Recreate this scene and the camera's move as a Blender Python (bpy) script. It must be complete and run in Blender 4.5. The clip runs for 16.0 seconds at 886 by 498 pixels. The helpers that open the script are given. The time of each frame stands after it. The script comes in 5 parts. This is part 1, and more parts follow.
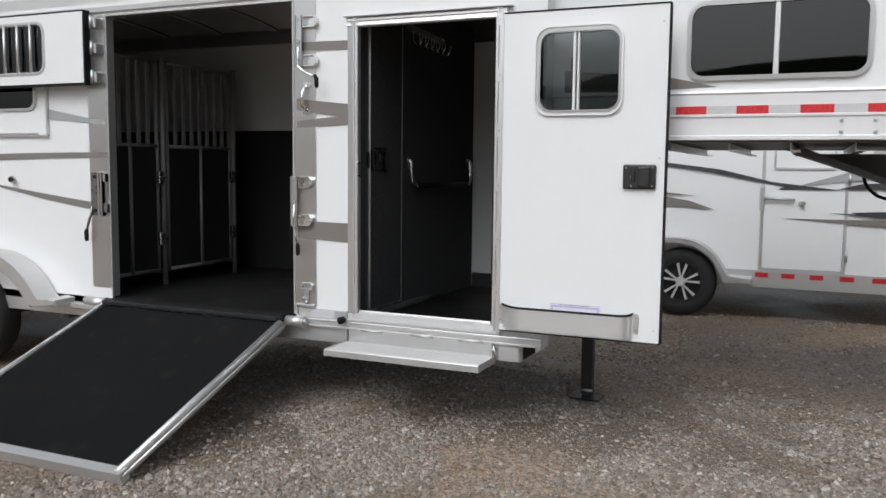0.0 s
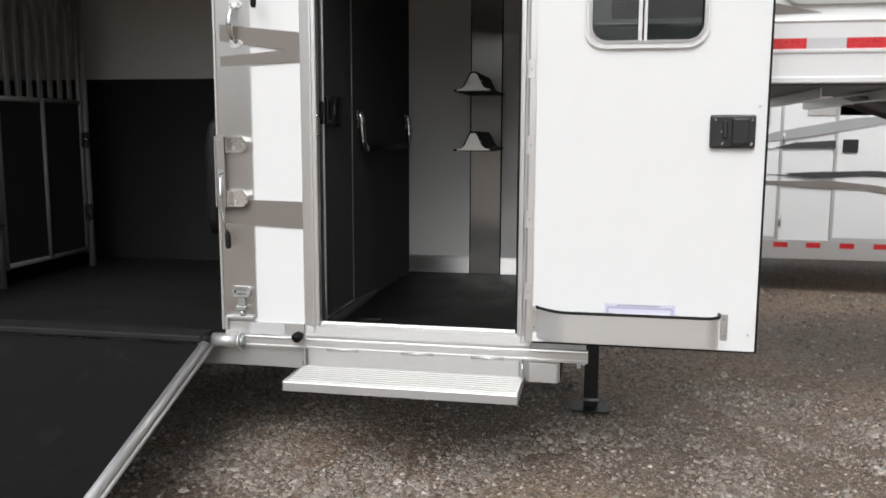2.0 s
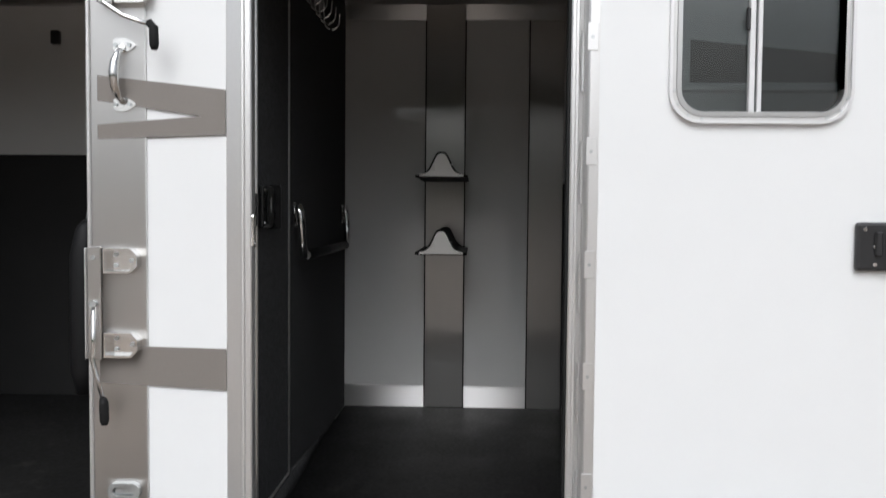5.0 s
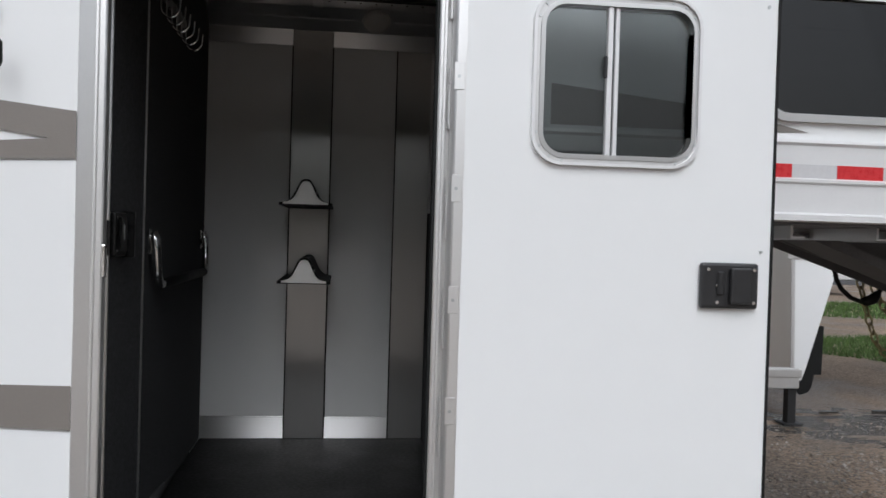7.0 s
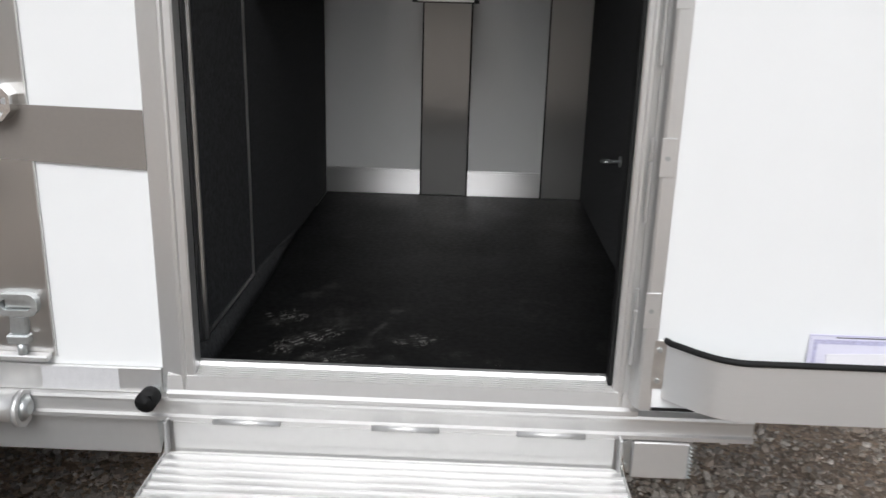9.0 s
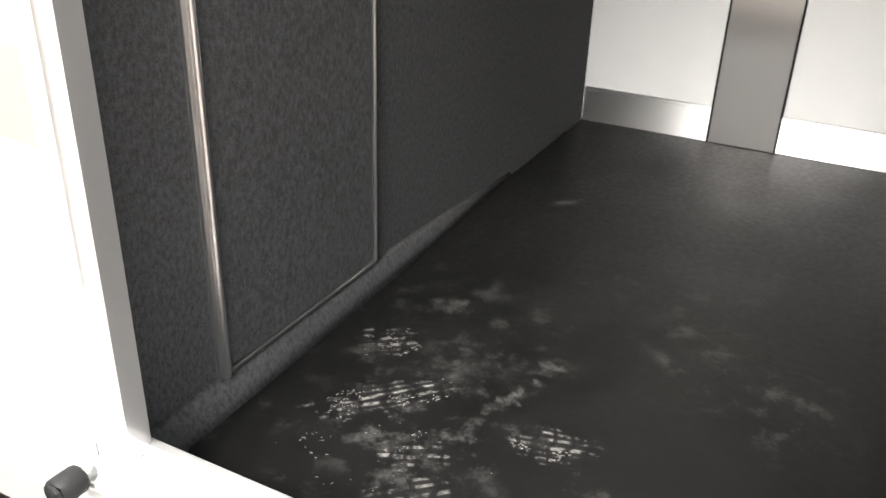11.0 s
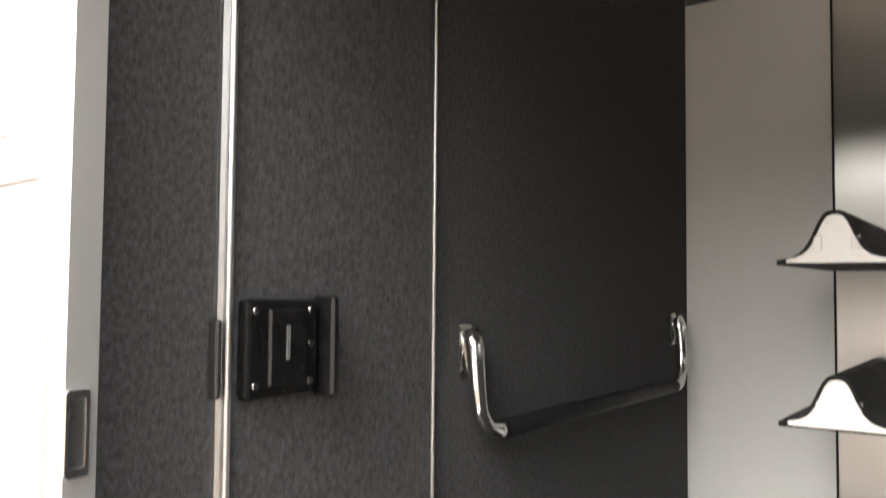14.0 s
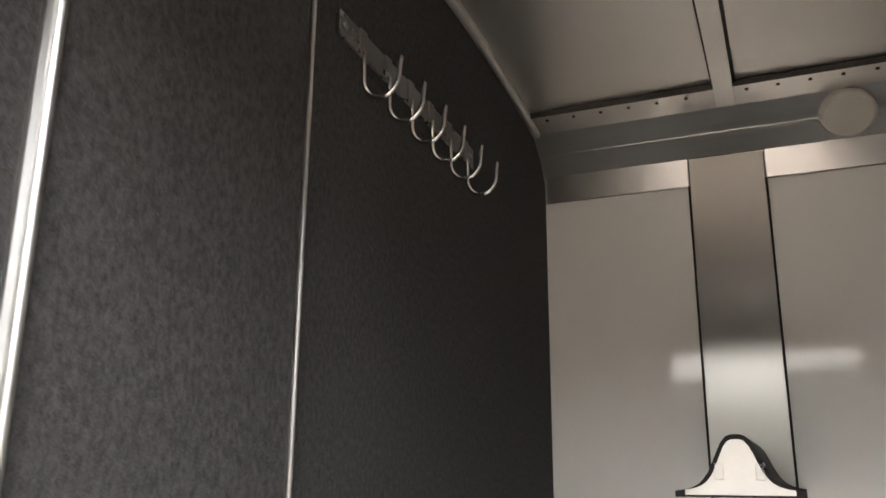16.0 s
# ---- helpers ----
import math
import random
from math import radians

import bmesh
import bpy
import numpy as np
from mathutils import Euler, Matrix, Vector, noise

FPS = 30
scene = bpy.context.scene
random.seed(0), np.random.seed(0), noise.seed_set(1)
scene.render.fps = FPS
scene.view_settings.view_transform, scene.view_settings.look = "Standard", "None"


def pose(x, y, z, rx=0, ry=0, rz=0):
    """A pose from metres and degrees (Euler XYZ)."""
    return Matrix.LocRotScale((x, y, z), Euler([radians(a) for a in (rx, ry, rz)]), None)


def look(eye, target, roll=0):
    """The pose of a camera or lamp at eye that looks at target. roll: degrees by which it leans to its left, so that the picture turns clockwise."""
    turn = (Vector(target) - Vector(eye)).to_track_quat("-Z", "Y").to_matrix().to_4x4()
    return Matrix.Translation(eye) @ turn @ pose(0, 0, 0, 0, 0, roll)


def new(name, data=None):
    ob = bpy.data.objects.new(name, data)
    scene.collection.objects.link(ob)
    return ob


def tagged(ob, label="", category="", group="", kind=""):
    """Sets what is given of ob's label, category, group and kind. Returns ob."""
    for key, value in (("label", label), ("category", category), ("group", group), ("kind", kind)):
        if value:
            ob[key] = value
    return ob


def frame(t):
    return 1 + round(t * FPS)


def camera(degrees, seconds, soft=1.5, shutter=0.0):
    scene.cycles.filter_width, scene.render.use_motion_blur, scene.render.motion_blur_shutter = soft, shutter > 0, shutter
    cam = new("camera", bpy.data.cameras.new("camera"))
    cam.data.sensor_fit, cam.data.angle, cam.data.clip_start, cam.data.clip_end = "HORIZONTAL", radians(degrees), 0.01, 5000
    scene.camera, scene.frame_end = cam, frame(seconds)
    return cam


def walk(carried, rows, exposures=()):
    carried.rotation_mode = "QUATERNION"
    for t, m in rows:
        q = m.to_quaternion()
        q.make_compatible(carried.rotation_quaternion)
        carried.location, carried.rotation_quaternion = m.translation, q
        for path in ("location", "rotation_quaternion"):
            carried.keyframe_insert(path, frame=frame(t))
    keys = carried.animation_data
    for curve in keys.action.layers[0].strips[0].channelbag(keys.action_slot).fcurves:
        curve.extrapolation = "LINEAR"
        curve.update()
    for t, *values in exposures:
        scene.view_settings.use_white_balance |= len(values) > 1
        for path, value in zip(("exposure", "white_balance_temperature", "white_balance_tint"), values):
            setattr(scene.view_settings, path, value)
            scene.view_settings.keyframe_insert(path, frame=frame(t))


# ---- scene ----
cam = camera(55.7, 16.0, soft=1.5, shutter=0.3)
PATH = [
    (0, (2.458, -4.385, 1.514), (1.661, -2.56, 1.322), 0.6),
    (0.5, (2.064, -4.213, 1.511), (1.37, -2.346, 1.34), -0.2),
    (1, (1.656, -4.01, 1.499), (1.081, -2.102, 1.323), 0.7),
    (1.5, (1.401, -3.74, 1.466), (0.955, -1.801, 1.264), 1.3),
    (2, (1.177, -3.425, 1.47), (0.811, -1.478, 1.197), 0.2),
    (2.5, (0.961, -3.04, 1.453), (0.743, -1.102, 1.006), 0.1),
    (3, (0.85, -2.677, 1.416), (0.743, -0.751, 0.885), 1.0),
    (3.5, (0.753, -2.423, 1.423), (0.655, -0.501, 0.88), 1.5),
    (4, (0.66, -2.324, 1.457), (0.562, -0.381, 0.993), 1.0),
    (4.5, (0.616, -2.29, 1.525), (0.531, -0.307, 1.275), 0.5),
    (5, (0.607, -2.276, 1.563), (0.525, -0.28, 1.472), 0.5),
    (5.2, (0.604, -2.276, 1.578), (0.522, -0.278, 1.542), 0.5),
    (7.3, (0.602, -2.262, 1.594), (0.891, -0.283, 1.562), 1.9),
    (7.5, (0.593, -2.25, 1.555), (0.899, -0.282, 1.371), 2.3),
    (8, (0.568, -2.131, 1.508), (0.86, -0.188, 1.13), 2.4),
    (8.5, (0.551, -1.846, 1.438), (0.689, 0.094, 0.973), 1.5),
    (9, (0.537, -1.582, 1.409), (0.488, 0.329, 0.82), 1.6),
    (9.5, (0.559, -1.251, 1.429), (0.356, 0.624, 0.763), 0.6),
    (11.8, (0.805, -0.47, 1.388), (-0.156, 0.996, 0.424), 2.9),
    (12, (0.817, -0.457, 1.398), (-0.162, 1.01, 0.456), 3.0),
    (12.5, (0.829, -0.452, 1.454), (-0.25, 1.082, 0.758), 2.8),
    (13, (0.771, -0.474, 1.502), (-0.341, 1.128, 1.057), 1.9),
    (13.5, (0.768, -0.475, 1.571), (-0.38, 1.152, 1.378), 0.4),
    (14, (0.777, -0.484, 1.649), (-0.372, 1.151, 1.747), 0.5),
    (14.5, (0.777, -0.492, 1.707), (-0.329, 1.14, 2.044), 0.9),
    (15, (0.739, -0.51, 1.742), (-0.258, 1.153, 2.231), 0.1),
    (15.5, (0.675, -0.444, 1.761), (-0.204, 1.271, 2.294), -0.2),
    (16, (0.565, -0.29, 1.739), (-0.186, 1.488, 2.266), 0.4),
]
EXPOSURES = [(0, -0.53, 6080, 10), (1.0, -0.38, 6150, 10), (2, -0.28, 6260, 10), (3.5, -0.28, 6280, 10), (5.2, -0.34, 6070, 10), (7.3, -0.62, 5960, 10), (8.0, -0.48, 5960, 10), (8.5, -0.37, 6000, 10),
             (9.0, -0.27, 6150, 10), (9.7, 0.22, 6250, 10), (11.8, 2.7, 6700, 10), (12.5, 2.6, 6720, 10), (13.0, 2.25, 6780, 10), (13.6, 2.25, 6720, 10), (14.5, 2.55, 6650, 10), (15.5, 2.78, 6550, 10), (16, 2.58, 6600, 10)]
walk(cam, [(t, look(e, g, r)) for t, e, g, r in PATH], EXPOSURES)

# ---- world and sun: overcast day ----
world = bpy.data.worlds.new("overcast_sky")
scene.world = world
world.use_nodes = True
wn, wl = world.node_tree.nodes, world.node_tree.links
bg = wn["Background"]
sky = wn.new("ShaderNodeTexSky")
sky.sky_type = "NISHITA"
sky.sun_disc = False
sky.sun_elevation = radians(44.6)
sky.sun_rotation = radians(185)
sky.air_density, sky.dust_density, sky.ozone_density = 1.2, 6.0, 1.0
hsv = wn.new("ShaderNodeHueSaturation")
hsv.inputs["Saturation"].default_value = 0.22
wl.new(sky.outputs[0], hsv.inputs["Color"])
wl.new(hsv.outputs[0], bg.inputs["Color"])
bg.inputs["Strength"].default_value = 0.15
sun_data = bpy.data.lights.new("sun", "SUN")
sun_data.energy, sun_data.angle, sun_data.color = 1.28, radians(42), (1.0, 0.97, 0.93)
sun = new("sun", sun_data)
sun.matrix_world = look((-0.9, -10, 9.9), (0, 0, 0))


# ---- materials ----
def mat(name, base, rough=0.5, metal=0.0, var=0.12, scale=6.0, fine=120.0, bump=0.0, stretch=(1, 1, 1), rvar=0.1,
        coat=0.0, trans=0.0, aniso=None, grain=0.92, spec=0.5, island=0.0, dirt=None, dirt_at=0.62, dirt_scale=3.0, dirt_soft=0.15):
    m = bpy.data.materials.new(name)
    m.use_nodes = True
    n, l = m.node_tree.nodes, m.node_tree.links
    b = n["Principled BSDF"]
    tc = n.new("ShaderNodeTexCoord")
    mp = n.new("ShaderNodeMapping")
    mp.inputs["Scale"].default_value = stretch
    l.new(tc.outputs["Object"], mp.inputs["Vector"])
    big = n.new("ShaderNodeTexNoise")
    big.inputs["Scale"].default_value, big.inputs["Detail"].default_value = scale, 5
    l.new(mp.outputs[0], big.inputs["Vector"])
    small = n.new("ShaderNodeTexNoise")
    small.inputs["Scale"].default_value, small.inputs["Detail"].default_value = fine, 3
    l.new(mp.outputs[0], small.inputs["Vector"])
    add = n.new("ShaderNodeMath")
    add.operation = "ADD"
    l.new(big.outputs["Fac"], add.inputs[0])
    l.new(small.outputs["Fac"], add.inputs[1])
    ramp = n.new("ShaderNodeMapRange")
    ramp.inputs["From Min"].default_value, ramp.inputs["From Max"].default_value = 0.6, 1.4
    ramp.inputs["To Min"].default_value, ramp.inputs["To Max"].default_value = 1 - var, 1 + var
    l.new(add.outputs[0], ramp.inputs["Value"])
    fac = ramp.outputs[0]
    if island:
        geo = n.new("ShaderNodeNewGeometry")
        ir = n.new("ShaderNodeMapRange")
        ir.inputs["To Min"].default_value, ir.inputs["To Max"].default_value = 1 - island, 1 + island
        l.new(geo.outputs["Random Per Island"], ir.inputs["Value"])
        mu = n.new("ShaderNodeMath")
        mu.operation = "MULTIPLY"
        l.new(fac, mu.inputs[0])
        l.new(ir.outputs[0], mu.inputs[1])
        fac = mu.outputs[0]
    mul = n.new("ShaderNodeVectorMath")
    mul.operation = "SCALE"
    mul.inputs[0].default_value = base
    l.new(fac, mul.inputs["Scale"])
    col = mul.outputs[0]
    if dirt:
        dn = n.new("ShaderNodeTexNoise")
        dn.inputs["Scale"].default_value, dn.inputs["Detail"].default_value = dirt_scale, 8
        dn.inputs["Roughness"].default_value = 0.65
        l.new(tc.outputs["Object"], dn.inputs["Vector"])
        dr = n.new("ShaderNodeMapRange")
        dr.inputs["From Min"].default_value, dr.inputs["From Max"].default_value = dirt_at, dirt_at + dirt_soft
        l.new(dn.outputs["Fac"], dr.inputs["Value"])
        mix = n.new("ShaderNodeMix")
        mix.data_type = "RGBA"
        l.new(dr.outputs[0], mix.inputs["Factor"])
        l.new(col, mix.inputs["A"])
        mix.inputs["B"].default_value = (*dirt, 1)
        col = mix.outputs["Result"]
    l.new(col, b.inputs["Base Color"])
    rr = n.new("ShaderNodeMapRange")
    rr.inputs["From Min"].default_value, rr.inputs["From Max"].default_value = 0.6, 1.4
    rr.inputs["To Min"].default_value, rr.inputs["To Max"].default_value = max(0.02, rough - rvar), min(1, rough + rvar)
    l.new(add.outputs[0], rr.inputs["Value"])
    l.new(rr.outputs[0], b.inputs["Roughness"])
    b.inputs["Metallic"].default_value = metal
    b.inputs["Specular IOR Level"].default_value = spec
    if aniso:
        # grain across the given direction blurs reflections along it
        cx = n.new("ShaderNodeCombineXYZ")
        for k in range(3):
            cx.inputs[k].default_value = aniso[k]
        b.inputs["Anisotropic"].default_value = grain
        l.new(cx.outputs[0], b.inputs["Tangent"])
    b.inputs["Coat Weight"].default_value = coat
    b.inputs["Coat Roughness"].default_value = 0.08
    b.inputs["Transmission Weight"].default_value = trans
    if bump:
        bp = n.new("ShaderNodeBump")
        bp.inputs["Strength"].default_value, bp.inputs["Distance"].default_value = bump, 0.003
        l.new(small.outputs["Fac"], bp.inputs["Height"])
        l.new(bp.outputs[0], b.inputs["Normal"])
    return m


WHITE = mat("white_gelcoat_skin", (0.80, 0.81, 0.81), 0.30, var=0.012, scale=1.2, fine=9, rvar=0.03, coat=0.15)
INWHITE = mat("white_liner_panel", (0.70, 0.70, 0.69), 0.07, var=0.015, scale=1.5, fine=9, rvar=0.02)
ALU = mat("dull_brushed_aluminium", (0.50, 0.490, 0.474), 0.29, 0.86, var=0.012, scale=1, fine=30, stretch=(22, 22, 0.3), rvar=0.004, aniso=(1, 0, 0))
ALUX = mat("satin_aluminium_strip", (0.80, 0.79, 0.775), 0.48, 1.0, var=0.012, scale=1.5, fine=12, rvar=0.03, aniso=(1, 0, 0))
ALUH = mat("mill_aluminium", (0.76, 0.75, 0.73), 0.36, 1.0, var=0.06, scale=3, fine=140, stretch=(1, 25, 25), rvar=0.1)
ALUP = mat("bare_aluminium_rail", (0.63, 0.626, 0.617), 0.38, 0.70, var=0.03, scale=2.5, fine=60, rvar=0.05)
KICK = mat("brushed_kick_plate", (0.84, 0.83, 0.82), 0.40, 1.0, var=0.01, scale=1, fine=20, rvar=0.01, aniso=(0, 0, 1), grain=1.0)
TRIM = mat("satin_trim_metal", (0.74, 0.735, 0.725), 0.33, 1.0, var=0.03, scale=6, rvar=0.04)
ALUJ = mat("extruded_aluminium_frame", (0.76, 0.755, 0.745), 0.31, 0.78, var=0.02, scale=4, rvar=0.03)
ALUW = mat("bright_anodised_frame", (0.74, 0.74, 0.74), 0.35, 0.25, var=0.02, scale=5, rvar=0.04)
CHROME = mat("chrome_plating", (0.78, 0.78, 0.77), 0.14, 1.0, var=0.05, scale=9, rvar=0.08)
ZINC = mat("zinc_plated_steel", (0.55, 0.57, 0.57), 0.4, 0.9, var=0.12, scale=25)
DKGREY = mat("matte_dark_grey", (0.035, 0.033, 0.03), 0.6, var=0.3, scale=30)
CEIL = mat("aluminium_ceiling_sheet", (0.92, 0.90, 0.87), 0.37, 1.0, var=0.02, scale=2, fine=8, rvar=0.03)
TAUPE = mat("taupe_vinyl_decal", (0.205, 0.185, 0.168), 0.38, var=0.04, scale=4)
CHAR = mat("charcoal_vinyl_decal", (0.055, 0.056, 0.058), 0.35, var=0.05, scale=4)
GREYV = mat("silver_vinyl_decal", (0.36, 0.37, 0.37), 0.35, var=0.04, scale=4)
RED = mat("red_reflective_tape", (0.55, 0.025, 0.03), 0.3, var=0.1, scale=60, fine=500)
SILV = mat("silver_reflective_tape", (0.55, 0.55, 0.56), 0.35, var=0.08, scale=60, fine=500)
BLACKL = mat("glossy_black_latch_case", (0.006, 0.006, 0.0062), 0.3, var=0.15, scale=30, bump=0.08, fine=700)
ALUT = mat("brushed_tray_sheet", (0.76, 0.755, 0.745), 0.36, 0.68, var=0.02, scale=2, fine=40, stretch=(0.5, 1, 18), rvar=0.04)
STRIP = mat("dull_steel_strip", (0.34, 0.335, 0.33), 0.3, 1.0, var=0.06, scale=20)
DULLG = mat("dull_grey_gate_metal", (0.24, 0.235, 0.228), 0.6, 0.35, var=0.25, scale=9, rvar=0.15)
BLACKP = mat("black_plastic", (0.022, 0.022, 0.023), 0.36, var=0.15, scale=30, bump=0.1, fine=700)
GASKET = mat("black_rubber_seal", (0.010, 0.010, 0.010), 0.65, spec=0.25, var=0.15, scale=20)
CARPET = mat("charcoal_marine_carpet", (0.070, 0.071, 0.0725), 0.97, var=0.62, scale=130, fine=620, stretch=(1, 1, 0.7), bump=0.7, spec=0.15)
RUBBER = mat("black_rubber_floor", (0.0058, 0.0058, 0.0058), 0.50, var=0.5, scale=4, fine=60, bump=0.05, rvar=0.12, spec=0.17,
             dirt=(0.0095, 0.0093, 0.0088), dirt_at=0.44, dirt_scale=7, dirt_soft=0.4)
HORSEMAT = mat("worn_stall_mat", (0.013, 0.0129, 0.0126), 0.6, var=0.45, scale=3, fine=50, bump=0.06, rvar=0.15, spec=0.2,
               dirt=(0.075, 0.072, 0.066), dirt_at=0.58, dirt_scale=11, dirt_soft=0.25)
RAMPMAT = mat("ribbed_rubber_mat", (0.0088, 0.0088, 0.0088), 0.8, var=0.35, scale=3, spec=0.10, dirt=(0.02, 0.0197, 0.0187), dirt_at=0.56, dirt_scale=9, dirt_soft=0.2)
STALLB = mat("black_stall_rubber", (0.020, 0.020, 0.020), 0.65, var=0.3, scale=5, spec=0.25)
VINYLB = mat("black_padded_vinyl", (0.008, 0.008, 0.0085), 0.55, spec=0.2, var=0.2, scale=12, bump=0.15)
UNDER = mat("grey_painted_frame", (0.10, 0.10, 0.105), 0.55, var=0.2, scale=6)
IRON = mat("black_painted_steel", (0.02, 0.02, 0.021), 0.45, var=0.3, scale=14)
TYRE = mat("tyre_rubber", (0.022, 0.022, 0.022), 0.8, var=0.25, scale=12, bump=0.2)
CHAINM = mat("yellow_zinc_chain", (0.42, 0.36, 0.2), 0.4, 0.9, var=0.2, scale=30)
YELLOW = mat("yellow_plastic", (0.65, 0.5, 0.04), 0.5, var=0.08)
PAPERL = mat("pale_lilac_paper", (0.70, 0.69, 0.80), 0.75, var=0.03)
PAPER = mat("white_paper", (0.80, 0.79, 0.82), 0.75, var=0.02)
LILAC = mat("lilac_print", (0.46, 0.45, 0.62), 0.7, var=0.35, scale=160, fine=420)
RACKW = mat("ivory_powder_coat", (0.86, 0.84, 0.80), 0.4, var=0.03, scale=10)
LAMPW = mat("frosted_lens", (0.62, 0.60, 0.56), 0.35, var=0.03)


def printed_floor_mat(prints):
    """Rubber with thin dried dust in the shape of shoe prints and scuffs: x, y, half length, half width, turn, strength."""
    m = RUBBER.copy()
    m.name = "dusty_rubber_floor"
    n, l = m.node_tree.nodes, m.node_tree.links
    b = n["Principled BSDF"]
    tc = n.new("ShaderNodeNewGeometry")

    def math_node(op, a, c, clamp=False):
        k = n.new("ShaderNodeMath")
        k.operation, k.use_clamp = op, clamp
        for i, v in enumerate((a, c)):
            if isinstance(v, (int, float)):
                k.inputs[i].default_value = v
            else:
                l.new(v, k.inputs[i])
        return k.outputs[0]

    def noise_node(scale, detail, rough=0.6, vec=None):
        k = n.new("ShaderNodeTexNoise")
        k.inputs["Scale"].default_value, k.inputs["Detail"].default_value, k.inputs["Roughness"].default_value = scale, detail, rough
        l.new(vec or tc.outputs["Position"], k.inputs["Vector"])
        return k.outputs["Fac"]

    def ranged(v, a, c, lo=0.0, hi=1.0):
        k = n.new("ShaderNodeMapRange")
        k.inputs["From Min"].default_value, k.inputs["From Max"].default_value = a, c
        k.inputs["To Min"].default_value, k.inputs["To Max"].default_value = lo, hi
        l.new(v, k.inputs["Value"])
        return k.outputs[0]

    edge = noise_node(38, 4)
    total = None
    for x, y, lx, ly, turn, strength, tread in prints:
        mp = n.new("ShaderNodeMapping")
        mp.vector_type = "TEXTURE"
        mp.inputs["Location"].default_value = (x, y, FLOOR)
        mp.inputs["Rotation"].default_value = (0, 0, turn)
        mp.inputs["Scale"].default_value = (lx, ly, 1)
        l.new(tc.outputs["Position"], mp.inputs["Vector"])
        ln = n.new("ShaderNodeVectorMath")
        ln.operation = "LENGTH"
        l.new(mp.outputs[0], ln.inputs[0])
        r = math_node("ADD", ln.outputs["Value"], ranged(edge, 0.3, 0.7, -0.7, 0.7))
        mask = ranged(r, 1.0, 0.35, 0.0, strength)
        if tread:
            wv = n.new("ShaderNodeTexWave")
            wv.bands_direction = "Y"
            wv.inputs["Scale"].default_value = tread
            wv.inputs["Distortion"].default_value, wv.inputs["Detail"].default_value, wv.inputs["Detail Scale"].default_value = 5.0, 2.0, 0.9
            l.new(mp.outputs[0], wv.inputs["Vector"])
            cross = n.new("ShaderNodeTexWave")
            cross.bands_direction = "X"
            cross.inputs["Scale"].default_value = tread * 0.9
            cross.inputs["Distortion"].default_value = 5.0
            l.new(mp.outputs[0], cross.inputs["Vector"])
            bars = math_node("MULTIPLY", ranged(wv.outputs["Fac"], 0.45, 0.75, 0.08, 1.0), ranged(cross.outputs["Fac"], 0.1, 0.35, 0.1, 1.0))
            mask = math_node("MULTIPLY", mask, bars)
        total = mask if total is None else math_node("MAXIMUM", total, mask)
    worn = ranged(noise_node(90, 6, 0.7), 0.36, 0.58, 0.3, 1.0)
    total = math_node("MULTIPLY", total, worn)
    total = math_node("MULTIPLY", total, ranged(noise_node(42, 3, 0.6), 0.40, 0.56, 0.12, 1.0))
    # faint smears trodden about near the door
    smear = math_node("MULTIPLY", ranged(noise_node(16, 7, 0.75), 0.53, 0.78), ranged(noise_node(3.2, 2), 0.36, 0.56))
    sep = n.new("ShaderNodeSeparateXYZ")
    l.new(tc.outputs["Position"], sep.inputs[0])
    smear = math_node("MULTIPLY", smear, ranged(sep.outputs["Y"], 1.4, 0.25, 0.0, 0.42))
    total = math_node("MAXIMUM", total, smear, True)
    mix = n.new("ShaderNodeMix")
    mix.data_type = "RGBA"
    l.new(total, mix.inputs["Factor"])
    l.new(b.inputs["Base Color"].links[0].from_socket, mix.inputs["A"])
    mix.inputs["B"].default_value = (0.20, 0.197, 0.186, 1)
    l.new(mix.outputs["Result"], b.inputs["Base Color"])
    rg = n.new("ShaderNodeMix")
    rg.data_type = "FLOAT"
    l.new(total, rg.inputs["Factor"])
    l.new(b.inputs["Roughness"].links[0].from_socket, rg.inputs["A"])
    rg.inputs["B"].default_value = 0.95
    l.new(rg.outputs["Result"], b.inputs["Roughness"])
    return m


DUST = mat("dried_dust", (0.13, 0.126, 0.118), 0.95, var=0.3, scale=60, island=0.4)
def stone_mat():
    m = mat("gravel_stone", (0.345, 0.330, 0.312), 0.64, var=0.3, scale=40, fine=400, bump=0.2, rvar=0.2)
    n, l = m.node_tree.nodes, m.node_tree.links
    b = n["Principled BSDF"]
    geo = n.new("ShaderNodeNewGeometry")
    cr = n.new("ShaderNodeValToRGB")
    e = cr.color_ramp.elements
    e[0].position, e[0].color = 0.0, (0.42, 0.36, 0.30, 1)
    e[1].position, e[1].color = 1.0, (1.75, 1.69, 1.62, 1)
    for p, c in ((0.12, (0.66, 0.56, 0.47)), (0.30, (0.60, 0.57, 0.54)), (0.55, (0.88, 0.81, 0.74)), (0.72, (1.0, 0.85, 0.73)), (0.92, (1.15, 1.08, 1.01))):
        k = e.new(p)
        k.color = (*c, 1)
    l.new(geo.outputs["Random Per Island"], cr.inputs[0])
    mu = n.new("ShaderNodeVectorMath")
    mu.operation = "MULTIPLY"
    l.new(b.inputs["Base Color"].links[0].from_socket, mu.inputs[0])
    l.new(cr.outputs[0], mu.inputs[1])
    l.new(mu.outputs[0], b.inputs["Base Color"])
    return m


